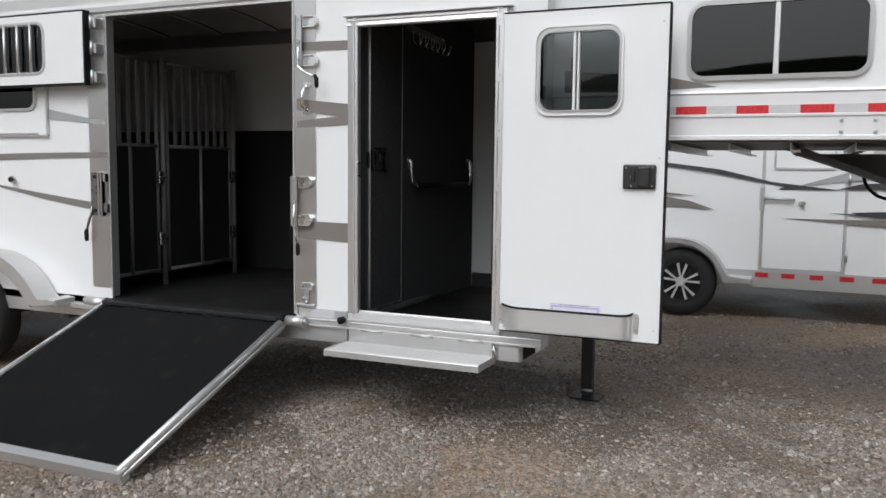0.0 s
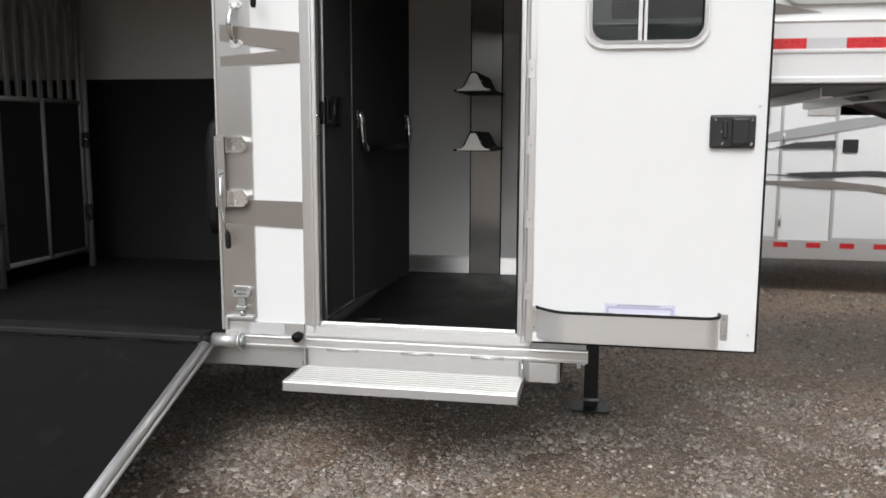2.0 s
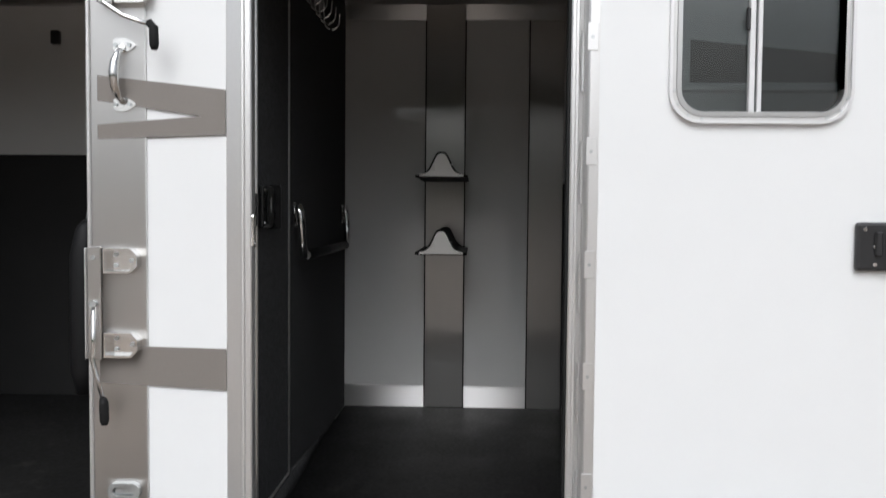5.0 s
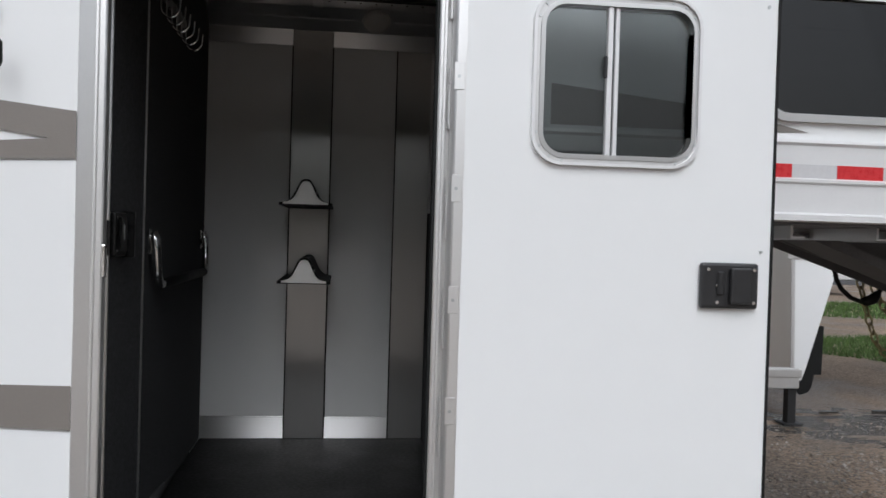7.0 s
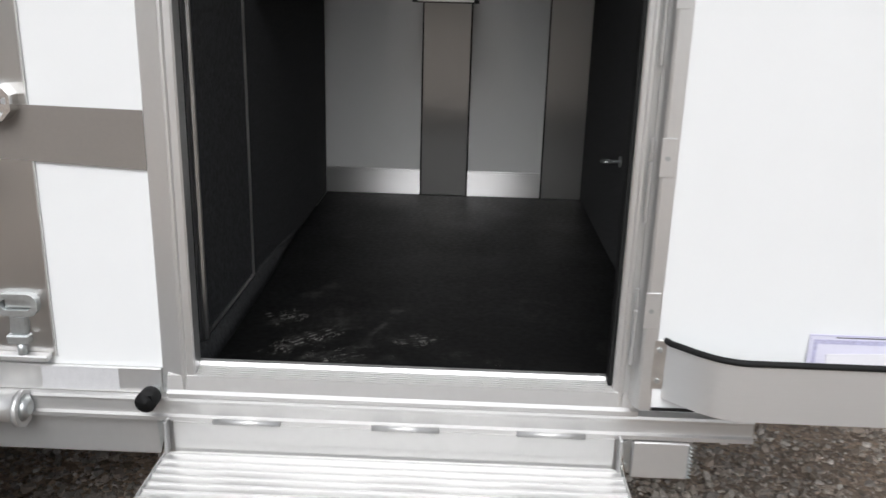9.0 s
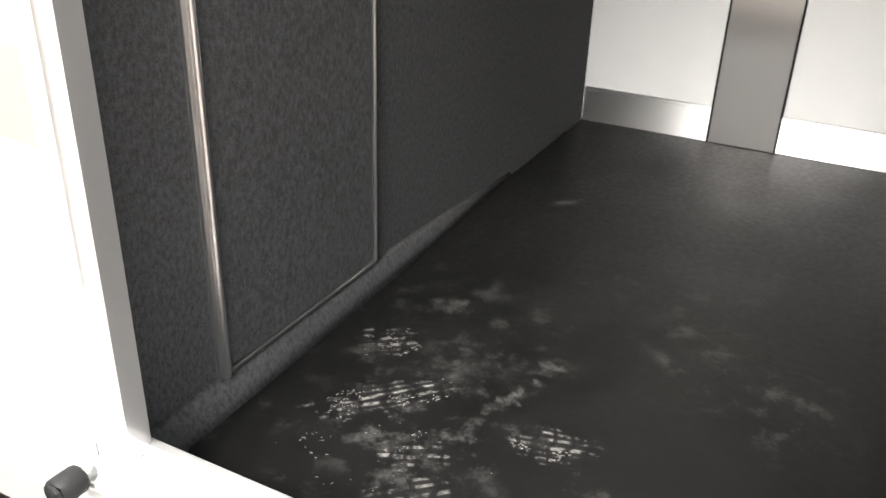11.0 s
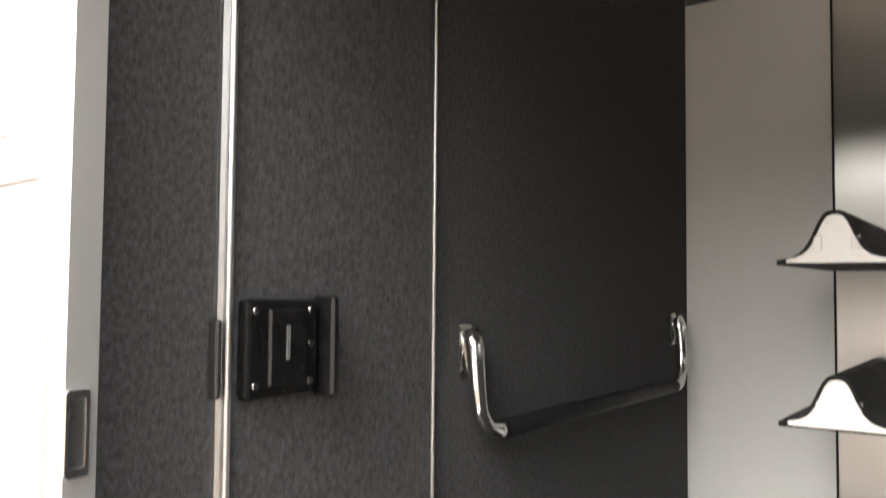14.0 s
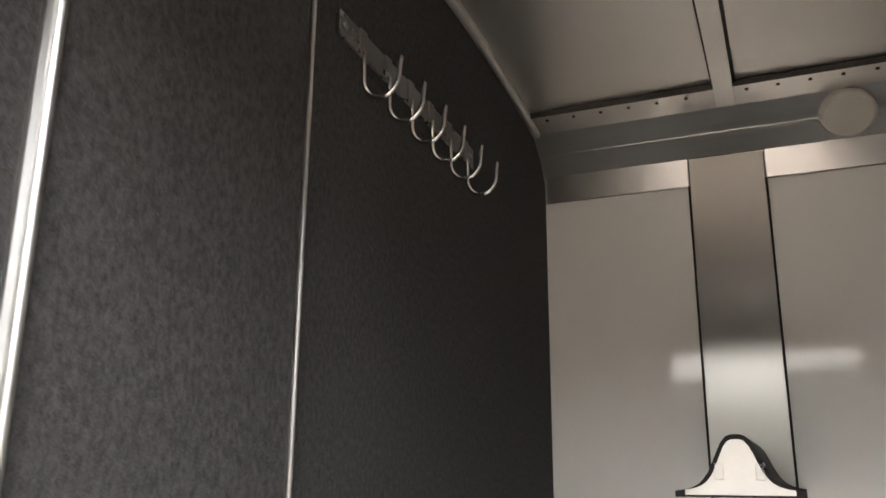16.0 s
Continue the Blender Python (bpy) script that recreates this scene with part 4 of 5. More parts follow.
part("floor_plate", prism(BM(), [(x, y + 0.005) for x, y in path[2:-2]], "z", 0.664, 0.667), ALUH, tr)
for x in (0.912, 1.652):
    fl = part("flange", box(BM(), x, x + 0.026, YD - 0.004, YD, 0.672, 0.775, 0.001), ALUH, tr)
    for z in (0.690, 0.755):
        rod("screw", [(x + 0.012, YD - 0.004, z), (x + 0.012, YD - 0.008, z)], 0.005, ZINC, fl, seg=8)

t = thing("certificate", (1.31, YD - 0.006, 0.67), "printed paper with a lilac border standing in the boot tray", "paper")
part("sheet", box(BM(), 1.205, 1.478, YD - 0.006, YD - 0.0045, 0.667, 0.801), PAPERL, t)
part("border", ring(BM(), [(1.213, 0.675), (1.470, 0.675), (1.470, 0.791), (1.213, 0.791)], [(1.221, 0.683), (1.462, 0.683), (1.462, 0.782), (1.221, 0.782)], "y", YD - 0.0068, YD - 0.0061), LILAC, t, "lilac patterned border")
part("border_line", ring(BM(), [(1.2065, 0.6685), (1.4765, 0.6685), (1.4765, 0.7995), (1.2065, 0.7995)], [(1.208, 0.670), (1.475, 0.670), (1.475, 0.798), (1.208, 0.798)], "y", YD - 0.0066, YD - 0.0061), LILAC, t)
part("top_bar", box(BM(), 1.255, 1.420, YD - 0.0068, YD - 0.0061, 0.7945, 0.7965), CHAR, t, "thin dark printed bar")
part("cover_sheet", prism(BM(), [(1.236, 0.668), (1.452, 0.668), (1.454, 0.771), (1.240, 0.762)], "y", YD - 0.0095, YD - 0.0085), PAPER, t)
part("printed_bar", box(BM(), 1.365, 1.405, YD - 0.0105, YD - 0.0096, 0.737, 0.742), CHAR, t)

# piano hinge between frame and door
h = thing("trim_hinge", (0.912, -0.045, Z0), "aluminium piano hinge of the entry door", "hinge", kind="structure")
for k in range(6):
    zz = 0.70 + 0.295 * k
    slab("knuckle", 0.8765, 0.8835, -0.033, -0.024, zz, zz + 0.12, ALUJ, h, bev=0.0022)
    slab("knuckle", 0.8772, 0.8832, -0.032, -0.025, zz + 0.1215, zz + 0.165, ALUJ, h, bev=0.0020)
    rod("screw", [(0.899, -0.072, zz + 0.135), (0.899, -0.077, zz + 0.135)], 0.005, ZINC, h, seg=6)
    slab("leaf_plate", 0.886, 0.914, -0.0765, -0.0738, zz + 0.10, zz + 0.172, ALUJ, h, bev=0.001)
part("hinge_plate", prism(BM(), [(0.884, -0.020), (0.884, -0.050), (0.889, -0.070), (0.894, -0.0738), (0.9185, -0.0738), (0.9185, -0.071), (0.9125, -0.071), (0.9125, -0.020)], "z", Z0 - 0.004, Z1 + 0.004), ALUJ, h)

# ---- wall column between ramp opening and door ----
solo("trim_column_panel", box(BM(), -0.455, -0.306, -0.004, -0.0005, 0.66, 2.52), ALUX, "brushed aluminium strip on the side wall", "trim", "structure")
solo("trim_ledge", box(BM(), -0.43, -0.31, -0.028, -0.0045, 0.655, 0.668, 0.003), ALUP, "small aluminium ledge", "trim", "structure")
ed = solo("trim_opening_edge", box(BM(), -0.468, -0.4555, -0.010, 0.06, 0.60, 2.52, 0.003), ALUP, "aluminium edge strip of the ramp opening", "trim", "structure")
solo("trim_opening_edge_rear", box(BM(), -1.9695, -1.955, -0.010, 0.06, 0.60, 2.52, 0.003), ALUP, "aluminium edge strip of the ramp opening", "trim", "structure")
solo("trim_opening_head", box(BM(), -1.955, -0.468, -0.010, 0.06, 2.508, 2.5195, 0.003), ALUP, "aluminium edge strip over the ramp opening", "trim", "structure")
solo("trim_rear_panel", box(BM(), -2.14, -1.975, -0.004, -0.0005, 0.66, 2.52), ALUX, "brushed aluminium strip on the side wall", "trim", "structure")
solo("trim_top_rail", box(BM(), XL, 1.12, -0.018, -0.0005, 2.535, 2.575, 0.006), ALUP, "aluminium rail along the roof edge", "trim", "structure")
solo("trim_panel_edge", box(BM(), -0.3055, -0.3015, -0.0055, -0.0005, 0.66, 2.52), ALUP, "fine aluminium seam", "trim", "structure")


def decal(label, pts, m, y=-0.0062, group=""):
    return solo("decal_stripe", prism(BM(), pts, "y", y, y + 0.0012), m, label, "decal", "structure", group)


decal("taupe vinyl stripe on the side wall", [(-0.437, 1.183), (-0.081, 1.177), (-0.081, 1.061), (-0.437, 1.078)], TAUPE)
decal("taupe vinyl swoosh with a pale notch", [(-0.437, 1.925), (-0.082, 1.887), (-0.082, 1.765), (-0.437, 1.751), (-0.437, 1.791), (-0.149, 1.815), (-0.437, 1.856)], TAUPE)
decal("taupe vinyl stripe high on the side wall", [(-0.437, 2.262), (-0.082, 2.258), (-0.082, 2.205), (-0.437, 2.212)], TAUPE)
decal("taupe vinyl stripe sweeping to the rear", [(-3.9, 1.50), (-3.05, 1.585), (-2.5, 1.595), (-1.975, 1.60), (-1.975, 1.565), (-2.5, 1.555), (-3.0, 1.540)], TAUPE)
decal("taupe vinyl stripe curving down to the rear", [(-3.9, 1.42), (-3.05, 1.345), (-2.6, 1.265), (-2.142, 1.205), (-2.142, 1.255), (-2.6, 1.305), (-3.05, 1.36)], TAUPE)
decal("silver vinyl swoosh behind the window", [(-2.51, 1.90), (-2.3, 1.86), (-1.99, 1.81), (-1.99, 1.785), (-2.3, 1.815), (-2.51, 1.83)], GREYV)
decal("charcoal vinyl wedge on the gooseneck side", [(1.2, 2.05), (1.76, 1.995), (2.00, 1.940), (1.76, 1.932), (1.2, 1.93)], TAUPE, GY - 0.0025)


# ---- latches, handles ----
def cam_latch(x, z0, z1, s, hand_to, label):
    t = thing("bar_latch", (x, -0.02, z0), label, "latch", "bar latches")
    slab("bar", x - 0.024, x + 0.014, -0.046, -0.034, z0, z1, ALUX, t, bev=0.003)
    slab("bar_flange", x - 0.028, x - 0.0245, -0.054, -0.010, z0 + 0.004, z1 - 0.004, ALUP, t, bev=0.001)
    for z in (z0 + 0.03, z1 - 0.03):
        rod("rivet", [(x - 0.006, -0.046, z), (x - 0.006, -0.050, z)], 0.007, ZINC, t, seg=8)
    for z in (z0 + 0.005, z1 - 0.073):
        o = [(x + s * 0.012, z), (x + s * 0.092, z), (x + s * 0.110, z + 0.02), (x + s * 0.110, z + 0.048), (x + s * 0.092, z + 0.068), (x + s * 0.012, z + 0.068)]
        i = [(x + s * 0.020, z + 0.006), (x + s * 0.088, z + 0.006), (x + s * 0.103, z + 0.022), (x + s * 0.103, z + 0.046), (x + s * 0.088, z + 0.062), (x + s * 0.020, z + 0.062)]
        br = part("bracket", ring(BM(), o, i, "y", -0.038, -0.0045), CHROME, t, "bright keeper bracket")
        part("back_plate", prism(BM(), i, "y", -0.0085, -0.0045), CHROME, br)
        for dx, dz in ((0.04, 0.02), (0.085, 0.034), (0.04, 0.05)):
            rod("bolt", [(x + s * dx, -0.0085, z + dz), (x + s * dx, -0.014, z + dz)], 0.006, ZINC, br, seg=6)
    hz = (z0 + z1) / 2
    (hx, hy, hzz) = hand_to
    lever = rod("lever", [(x - s * 0.004, -0.052, hz), (x - s * 0.004, -0.055, z0 + 0.04), (x - s * 0.006, -0.055, z0), (x + (hx - x) * 0.35, -0.06, z0 + (hzz - z0) * 0.3), (hx, hy, hzz + 0.05)], 0.0065, CHROME, t)
    part("grip", tube(BM(), [(hx - (hx - x) * 0.1, hy, hzz + 0.062), (hx, hy, hzz + 0.045), (hx + 0.001, hy, hzz), (hx + 0.001, hy, hzz - 0.012)], [0.010, 0.013, 0.013, 0.008], 8), GASKET, lever, "black rubber grip")
    rod("pivot", [(x - s * 0.004, -0.044, hz), (x - s * 0.004, -0.062, hz)], 0.010, ZINC, t)
    return t


cam_latch(-0.428, 1.148, 1.458, 1, (-0.402, -0.06, 0.985), "chrome bar latch with a drop lever beside the ramp opening")
cam_latch(-0.390, 2.110, 2.417, 1, (-0.250, -0.08, 1.992), "chrome bar latch with an angled lever near the roof")
t = thing("bar_latch", (-2.06, -0.02, 0.985), "dull grey plate latch with a drop lever on the rear strip", "latch", "bar latches")
slab("plate", -2.108, -2.034, -0.034, -0.0045, 1.162, 1.461, STRIP, t, bev=0.004)
for x in (-2.029, -2.006):
    slab("bar", x - 0.008, x + 0.008, -0.046, -0.012, 1.160, 1.464, ALUX, t, bev=0.003)
slab("keeper", -1.996, -1.960, -0.036, -0.0045, 1.185, 1.250, STRIP, t, bev=0.003)
slab("keeper", -1.996, -1.974, -0.036, -0.0045, 1.395, 1.455, ALUX, t, bev=0.003)
for z in (1.431, 1.199):
    rod("bolt", [(-2.068, -0.034, z), (-2.068, -0.044, z)], 0.013, IRON, t, seg=6)
lever = rod("lever", [(-2.090, -0.042, 1.23), (-2.100, -0.046, 1.165), (-2.112, -0.050, 1.14), (-2.132, -0.056, 1.06)], 0.009, STRIP, t)
part("grip", tube(BM(), [(-2.130, -0.056, 1.068), (-2.136, -0.057, 1.05), (-2.134, -0.057, 1.0), (-2.130, -0.057, 0.985)], [0.011, 0.015, 0.015, 0.009], 10), GASKET, lever, "black rubber grip")

t = thing("grab_handle", (-0.366, -0.03, 1.83), "chrome grab handle screwed to the side wall", "handle")
rod("bow", [(-0.364, -0.012, 2.000), (-0.367, -0.030, 1.985), (-0.372, -0.042, 1.955), (-0.374, -0.045, 1.925), (-0.372, -0.042, 1.893), (-0.367, -0.030, 1.865), (-0.362, -0.012, 1.852)], [0.009, 0.010, 0.013, 0.014, 0.013, 0.010, 0.009], CHROME, t)
for z in (2.006, 1.846):
    o = [(-0.364 + (0.030 + 0.006 * math.cos(3 * a)) * math.cos(a), z + 0.020 * math.sin(a)) for a in [2 * math.pi * k / 18 for k in range(18)]]
    fp = part("foot_plate", prism(BM(), o, "y", -0.011, -0.0045), CHROME, t)
    for x in (-0.383, -0.345):
        rod("screw", [(x, -0.0115, z), (x, -0.015, z)], 0.006, ZINC, fp, seg=8)

t = thing("slam_latch", (-0.367, -0.02, 0.675), "zinc oval ring latch over the ledge", "latch")
part("ring_plate", ring(BM(), rrect(-0.412, -0.322, 0.752, 0.800, 0.022), rrect(-0.398, -0.336, 0.765, 0.788, 0.011), "y", -0.022, -0.0045), ZINC, t)
slab("core", -0.396, -0.338, -0.012, -0.0045, 0.766, 0.787, ZINC, t)
slab("neck", -0.386, -0.350, -0.020, -0.0045, 0.712, 0.752, ZINC, t)
slab("hook_block", -0.392, -0.346, -0.028, -0.0045, 0.692, 0.712, ZINC, t)
rod("bolt", [(-0.366, -0.017, 0.692), (-0.366, -0.017, 0.668)], 0.010, ZINC, t)

# ---- ramp ----
RY0, RZ0, RY1, RZ1 = -0.075, 0.552, -1.445, 0.045
RX0, RX1 = -1.965, -0.50


def rp(x, u, h):
    """A point on the ramp: x, share of its length, height over its surface."""
    dy, dz = RY1 - RY0, RZ1 - RZ0
    L = math.hypot(dy, dz)
    return (x, RY0 + dy * u + h * dz / L * 1, RZ0 + dz * u - h * dy / L)


rm = thing("loading_ramp", ((RX0 + RX1) / 2, -1.4, 0.0), "lowered loading ramp with ribbed black mat and aluminium edges", "ramp")
bm = BM()
vs = [bm.verts.new(rp(x, u, h)) for x in (RX0, RX1) for u in (0, 1) for h in (-0.045, 0)]
for f in ((0, 1, 3, 2), (4, 6, 7, 5), (0, 4, 5, 1), (2, 3, 7, 6), (0, 2, 6, 4), (1, 5, 7, 3)):
    bm.faces.new([vs[i] for i in f])
part("deck", bm, ALUP, rm)
bm = BM()
nr = 190
prev = None
for k in range(nr * 2 + 1):
    u = 0.012 + 0.968 * k / (nr * 2)
    h = 0.004 + (0.0028 if k % 2 else 0)
    cur = [bm.verts.new(rp(x, u, h)) for x in (RX0 + 0.02, RX1 - 0.03)]
    if prev:
        bm.faces.new((prev[0], prev[1], cur[1], cur[0]))
    prev = cur
part("mat", bm, RAMPMAT, rm, "ribbed black rubber mat")
for x in (RX0 - 0.004, RX1 - 0.012):
    rod("edge_tube", [rp(x, 0.0, 0.004), rp(x, 1.0, 0.004)], 0.021, ALUP, rm, "round aluminium edge tube", 14)
    rod("edge_bead", [rp(x + (0.028 if x > -1 else -0.02), 0.0, -0.012), rp(x + (0.028 if x > -1 else -0.02), 1.0, -0.012)], 0.008, ALUP, rm)
bm = BM()
vs = [bm.verts.new(rp(x, u, h)) for x in (RX0 - 0.02, RX1 + 0.018) for u in (0.975, 1.012) for h in (-0.05, 0.012)]
for f in ((0, 1, 3, 2), (4, 6, 7, 5), (0, 4, 5, 1), (2, 3, 7, 6), (0, 2, 6, 4), (1, 5, 7, 3)):
    bm.faces.new([vs[i] for i in f])
part("toe_bar", bm, ALUP, rm, "flat aluminium toe bar")
part("hinge_flap", box(BM(), RX0 + 0.01, RX1 - 0.02, -0.115, 0.02, 0.560, 0.592, 0.008, 2), STALLB, rm, "black rubber hinge flap")
part("corner_cap", tube(BM(), [(RX1 - 0.06, -0.085, 0.572), (RX1 + 0.01, -0.085, 0.572)], [0.022, 0.016], 10), GASKET, rm)
for x0, x1 in ((RX1 + 0.01, RX1 + 0.13), (RX0 - 0.2, RX0 - 0.02)):
    t = thing("ramp_hinge", ((x0 + x1) / 2, -0.04, 0.53), "round aluminium ramp hinge barrel on the lower rail", "hinge", "ramp hinges")
    rod("barrel", [(x0, -0.050, 0.562), (x1, -0.050, 0.562)], 0.032, ALUP, t, seg=16)
    rod("collar", [(x1, -0.050, 0.560), (x1 + 0.012, -0.050, 0.560)], 0.040, ALUP, t, seg=10)
    rod("end_cap", [(x1 + 0.012, -0.050, 0.562), (x1 + 0.024, -0.050, 0.562)], [0.030, 0.014], ZINC, t, seg=10)

# ---- stall area ----
solo("wall_stall_rubber", box(BM(), XL, BK - 0.05, YB - 0.012, YB + 0.003, HFLOOR, 1.834), STALLB, "black rubber lining on the lower stall wall", "wall", "structure")
solo("trim_stall_hook", box(BM(), -1.59, -1.545, YB - 0.03, YB + 0.003, 2.40, 2.47, 0.006), IRON, "small black tie plate on the stall wall", "hook", "structure")


def stall_gate(x, y0, y1, lab):
    t = thing("stall_gate", (x, (y0 + y1) / 2, HFLOOR), lab, "stall gate", "stall gates")
    zb, zm, zt = 0.70, 1.66, 2.30
    for y in (y0, y1):
        rod("upright", [(x, y, zb - 0.02), (x, y, zt)], 0.017, DULLG, t)
    for z in (zb, zm, zt):
        rod("rail", [(x, y0, z), (x, y1, z)], 0.016, DULLG, t)
    rod("middle_bar", [(x + 0.01, (y0 + y1) / 2, zb), (x + 0.01, (y0 + y1) / 2, zm)], 0.014, DULLG, t)
    slab("panel", x - 0.012, x + 0.006, y0 + 0.017, y1 - 0.017, zb + 0.016, zm - 0.016, STALLB, t, "black rubber infill")
    for z in (0.95, 1.42):
        lc = part("latch", box(BM(), x + 0.017, x + 0.045, y1 - 0.028, y1 + 0.028, z - 0.05, z + 0.05, 0.005), CHROME, t, "chrome slide latch")
        part("bolt", tube(BM(), [(x + 0.047, y1 - 0.04, z), (x + 0.047, y1 + 0.05, z)], 0.008, 8), CHROME, lc)
    n = max(4, int((y1 - y0) / 0.085))
    for k in range(1, n):
        y = y0 + (y1 - y0) * k / n
        slab("slat", x - 0.006, x + 0.010, y - 0.020, y + 0.020, zm + 0.016, zt - 0.016, DULLG, t)
    return t


for y in (0.735, 1.60):
    solo("stall_post", tube(BM(), [(-2.155, y, HFLOOR), (-2.155, y, 2.33)], 0.022, 10), DULLG, "grey metal stall post standing on the floor", "post", "", "stall posts")
stall_gate(-2.165, 0.10, 0.68, "stall gate with slatted top and black rubber infill")
stall_gate(-2.165, 0.79, 1.555, "wide stall gate with slatted top and black rubber infill")
t = thing("padded_stall_bar", (-0.56, 0.16, 1.0), "black padded bar hanging upright inside the ramp opening", "padded bar")
rod("pad", [(-0.545, 0.16, 1.525), (-0.550, 0.16, 1.50), (-0.556, 0.16, 1.42), (-0.558, 0.16, 1.08), (-0.553, 0.16, 1.01)], [0.014, 0.030, 0.042, 0.042, 0.028], VINYLB, t, seg=14)
rod("strap", [(-0.545, 0.16, 1.525), (-0.520, 0.12, 1.56), (-0.468, 0.062, 1.57)], 0.007, ZINC, t)

# ---- upper ramp door folded open on the side wall ----
ud = thing("upper_ramp_door", (-2.6, -0.11, 2.06), "white upper ramp door with barred window folded back on the side wall", "door")
ux0, ux1, uz0, uz1 = -3.45, -2.046, 2.062, 2.530
part("leaf", cell_wall(BM(), [ux0, -3.2, -2.42, ux1], [uz0, 2.145, 2.465, uz1], lambda x, z: not (-3.2 < x < -2.42 and 2.145 < z < 2.465), -0.125, -0.085), WHITE, ud)
part("edge_seal", ring(BM(), rrect(ux0 - 0.012, ux1 + 0.012, uz0 - 0.014, uz1 + 0.012, 0.008, 3), rrect(ux0, ux1, uz0, uz1, 0.004, 3), "y", -0.122, -0.070), GASKET, ud, "black rubber edge seal")
w = part("window", ring(BM(), rrect(-3.22, -2.395, 2.127, 2.485, 0.08), rrect(-3.20, -2.415, 2.142, 2.470, 0.065), "y", -0.131, -0.083), ALUP, ud)
part("pane", prism(BM(), rrect(-3.20, -2.415, 2.142, 2.470, 0.065), "y", -0.098, -0.094), GLASS, w)
for x in (-2.534, -2.659, -2.787, -2.915, -3.04):
    rod("bar", [(x, -0.122, 2.132), (x, -0.122, 2.480)], 0.011, ALUP, w)
for z in (2.10, 2.29, 2.46):
    hg = part("hinge", box(BM(), -2.034, -1.975, -0.085, -0.0045, z - 0.035, z + 0.035, 0.006), ALUP, ud)
    part("pin", tube(BM(), [(-2.005, -0.090, z - 0.045), (-2.005, -0.090, z + 0.045)], 0.012, 8), ZINC, hg)

# drop-down feed window in the side wall
fw = thing("window_1", (-3.05, -0.01, 1.71), "drop-down feed window with smoked glass in the side wall", "window", kind="structure")
part("window_frame", ring(BM(), rrect(-3.64, -2.515, 1.708, 2.5, 0.012, 2), rrect(-3.63, -2.527, 1.720, 2.488, 0.008, 2), "y", -0.022, -0.0005), ALUP, fw)
part("glass_frame", ring(BM(), rrect(-3.52, -2.635, 1.892, 2.38, 0.07), rrect(-3.50, -2.655, 1.912, 2.36, 0.06), "y", -0.014, 0.052), ALUP, fw)
part("pane", prism(BM(), rrect(-3.50, -2.655, 1.912, 2.36, 0.06), "y", 0.010, 0.014), GLASS, fw)
slab("latch_bar", -3.5, -2.62, -0.024, -0.005, 1.722, 1.736, ALUP, fw)
t = thing("door_holdback", (-2.895, -0.03, 1.39), "small chrome holdback knob on the side wall", "holdback")
rod("base", [(-2.895, -0.0005, 1.40), (-2.895, -0.02, 1.40)], 0.024, CHROME, t, seg=12)
rod("knob", [(-2.895, -0.02, 1.40), (-2.87, -0.05, 1.40), (-2.855, -0.06, 1.40)], [0.014, 0.016, 0.018], BLACKP, t)


# ---- wheels and fenders ----
def wheel(parent, x, y, r, s, spokes=5):
    """A wheel whose outer face looks towards -y."""
    tw = 0.21
    prof = [(0.60 * r, 0.0), (0.70 * r, -0.012), (0.88 * r, -0.010), (0.97 * r, 0.015), (r, 0.05), (r, tw - 0.05), (0.97 * r, tw - 0.015), (0.88 * r, tw), (0.60 * r, tw)]
    bm = BM()
    n = 36
    rings = [[bm.verts.new((x + rr * math.cos(2 * math.pi * k / n), y + yy, r + rr * math.sin(2 * math.pi * k / n))) for k in range(n)] for rr, yy in prof]
    for a, b in zip(rings, rings[1:]):
        for k in range(n):
            bm.faces.new((a[k], a[(k + 1) % n], b[(k + 1) % n], b[k])).smooth = True
    wh = part("wheel", bm, TYRE, parent, "black tyre")
    bm = BM()
    tube(bm, [(x, y + 0.05, r), (x, y + 0.055, r)], [0.59 * r, 0.59 * r], 30)
    part("dish", bm, IRON, wh, "black wheel dish")
    lip = ring(BM(), [(x + 0.61 * r * math.cos(a), r + 0.61 * r * math.sin(a)) for a in [2 * math.pi * k / 30 for k in range(30)]],
         [(x + 0.56 * r * math.cos(a), r + 0.56 * r * math.sin(a)) for a in [2 * math.pi * k / 30 for k in range(30)]], "y", y - 0.006, y + 0.06)
    part("rim_lip", lip, IRON, wh, "black rim lip")
    bm = BM()
    for k in range(spokes):
        a = 2 * math.pi * k / spokes + 0.25
        for da, db in ((-0.10, -0.24), (0.10, 0.24)):
            foot = []
            for u, side, ang in ((0.10, -1, da), (0.10, 1, da), (0.565, 1, db), (0.565, -1, db)):
                w = (0.020 if u < 0.3 else 0.038) * r * side
                c, sn = math.cos(a + ang), math.sin(a + ang)
                foot.append((x + u * r * c - w * sn, r + u * r * sn + w * c))
            prism(bm, foot, "y", y + 0.006, y + 0.03)
    tube(bm, [(x, y - 0.008, r), (x, y + 0.03, r)], [0.12 * r, 0.15 * r], 14)
    part("rim", bm, ALUW, wh, "machined aluminium spoked rim")


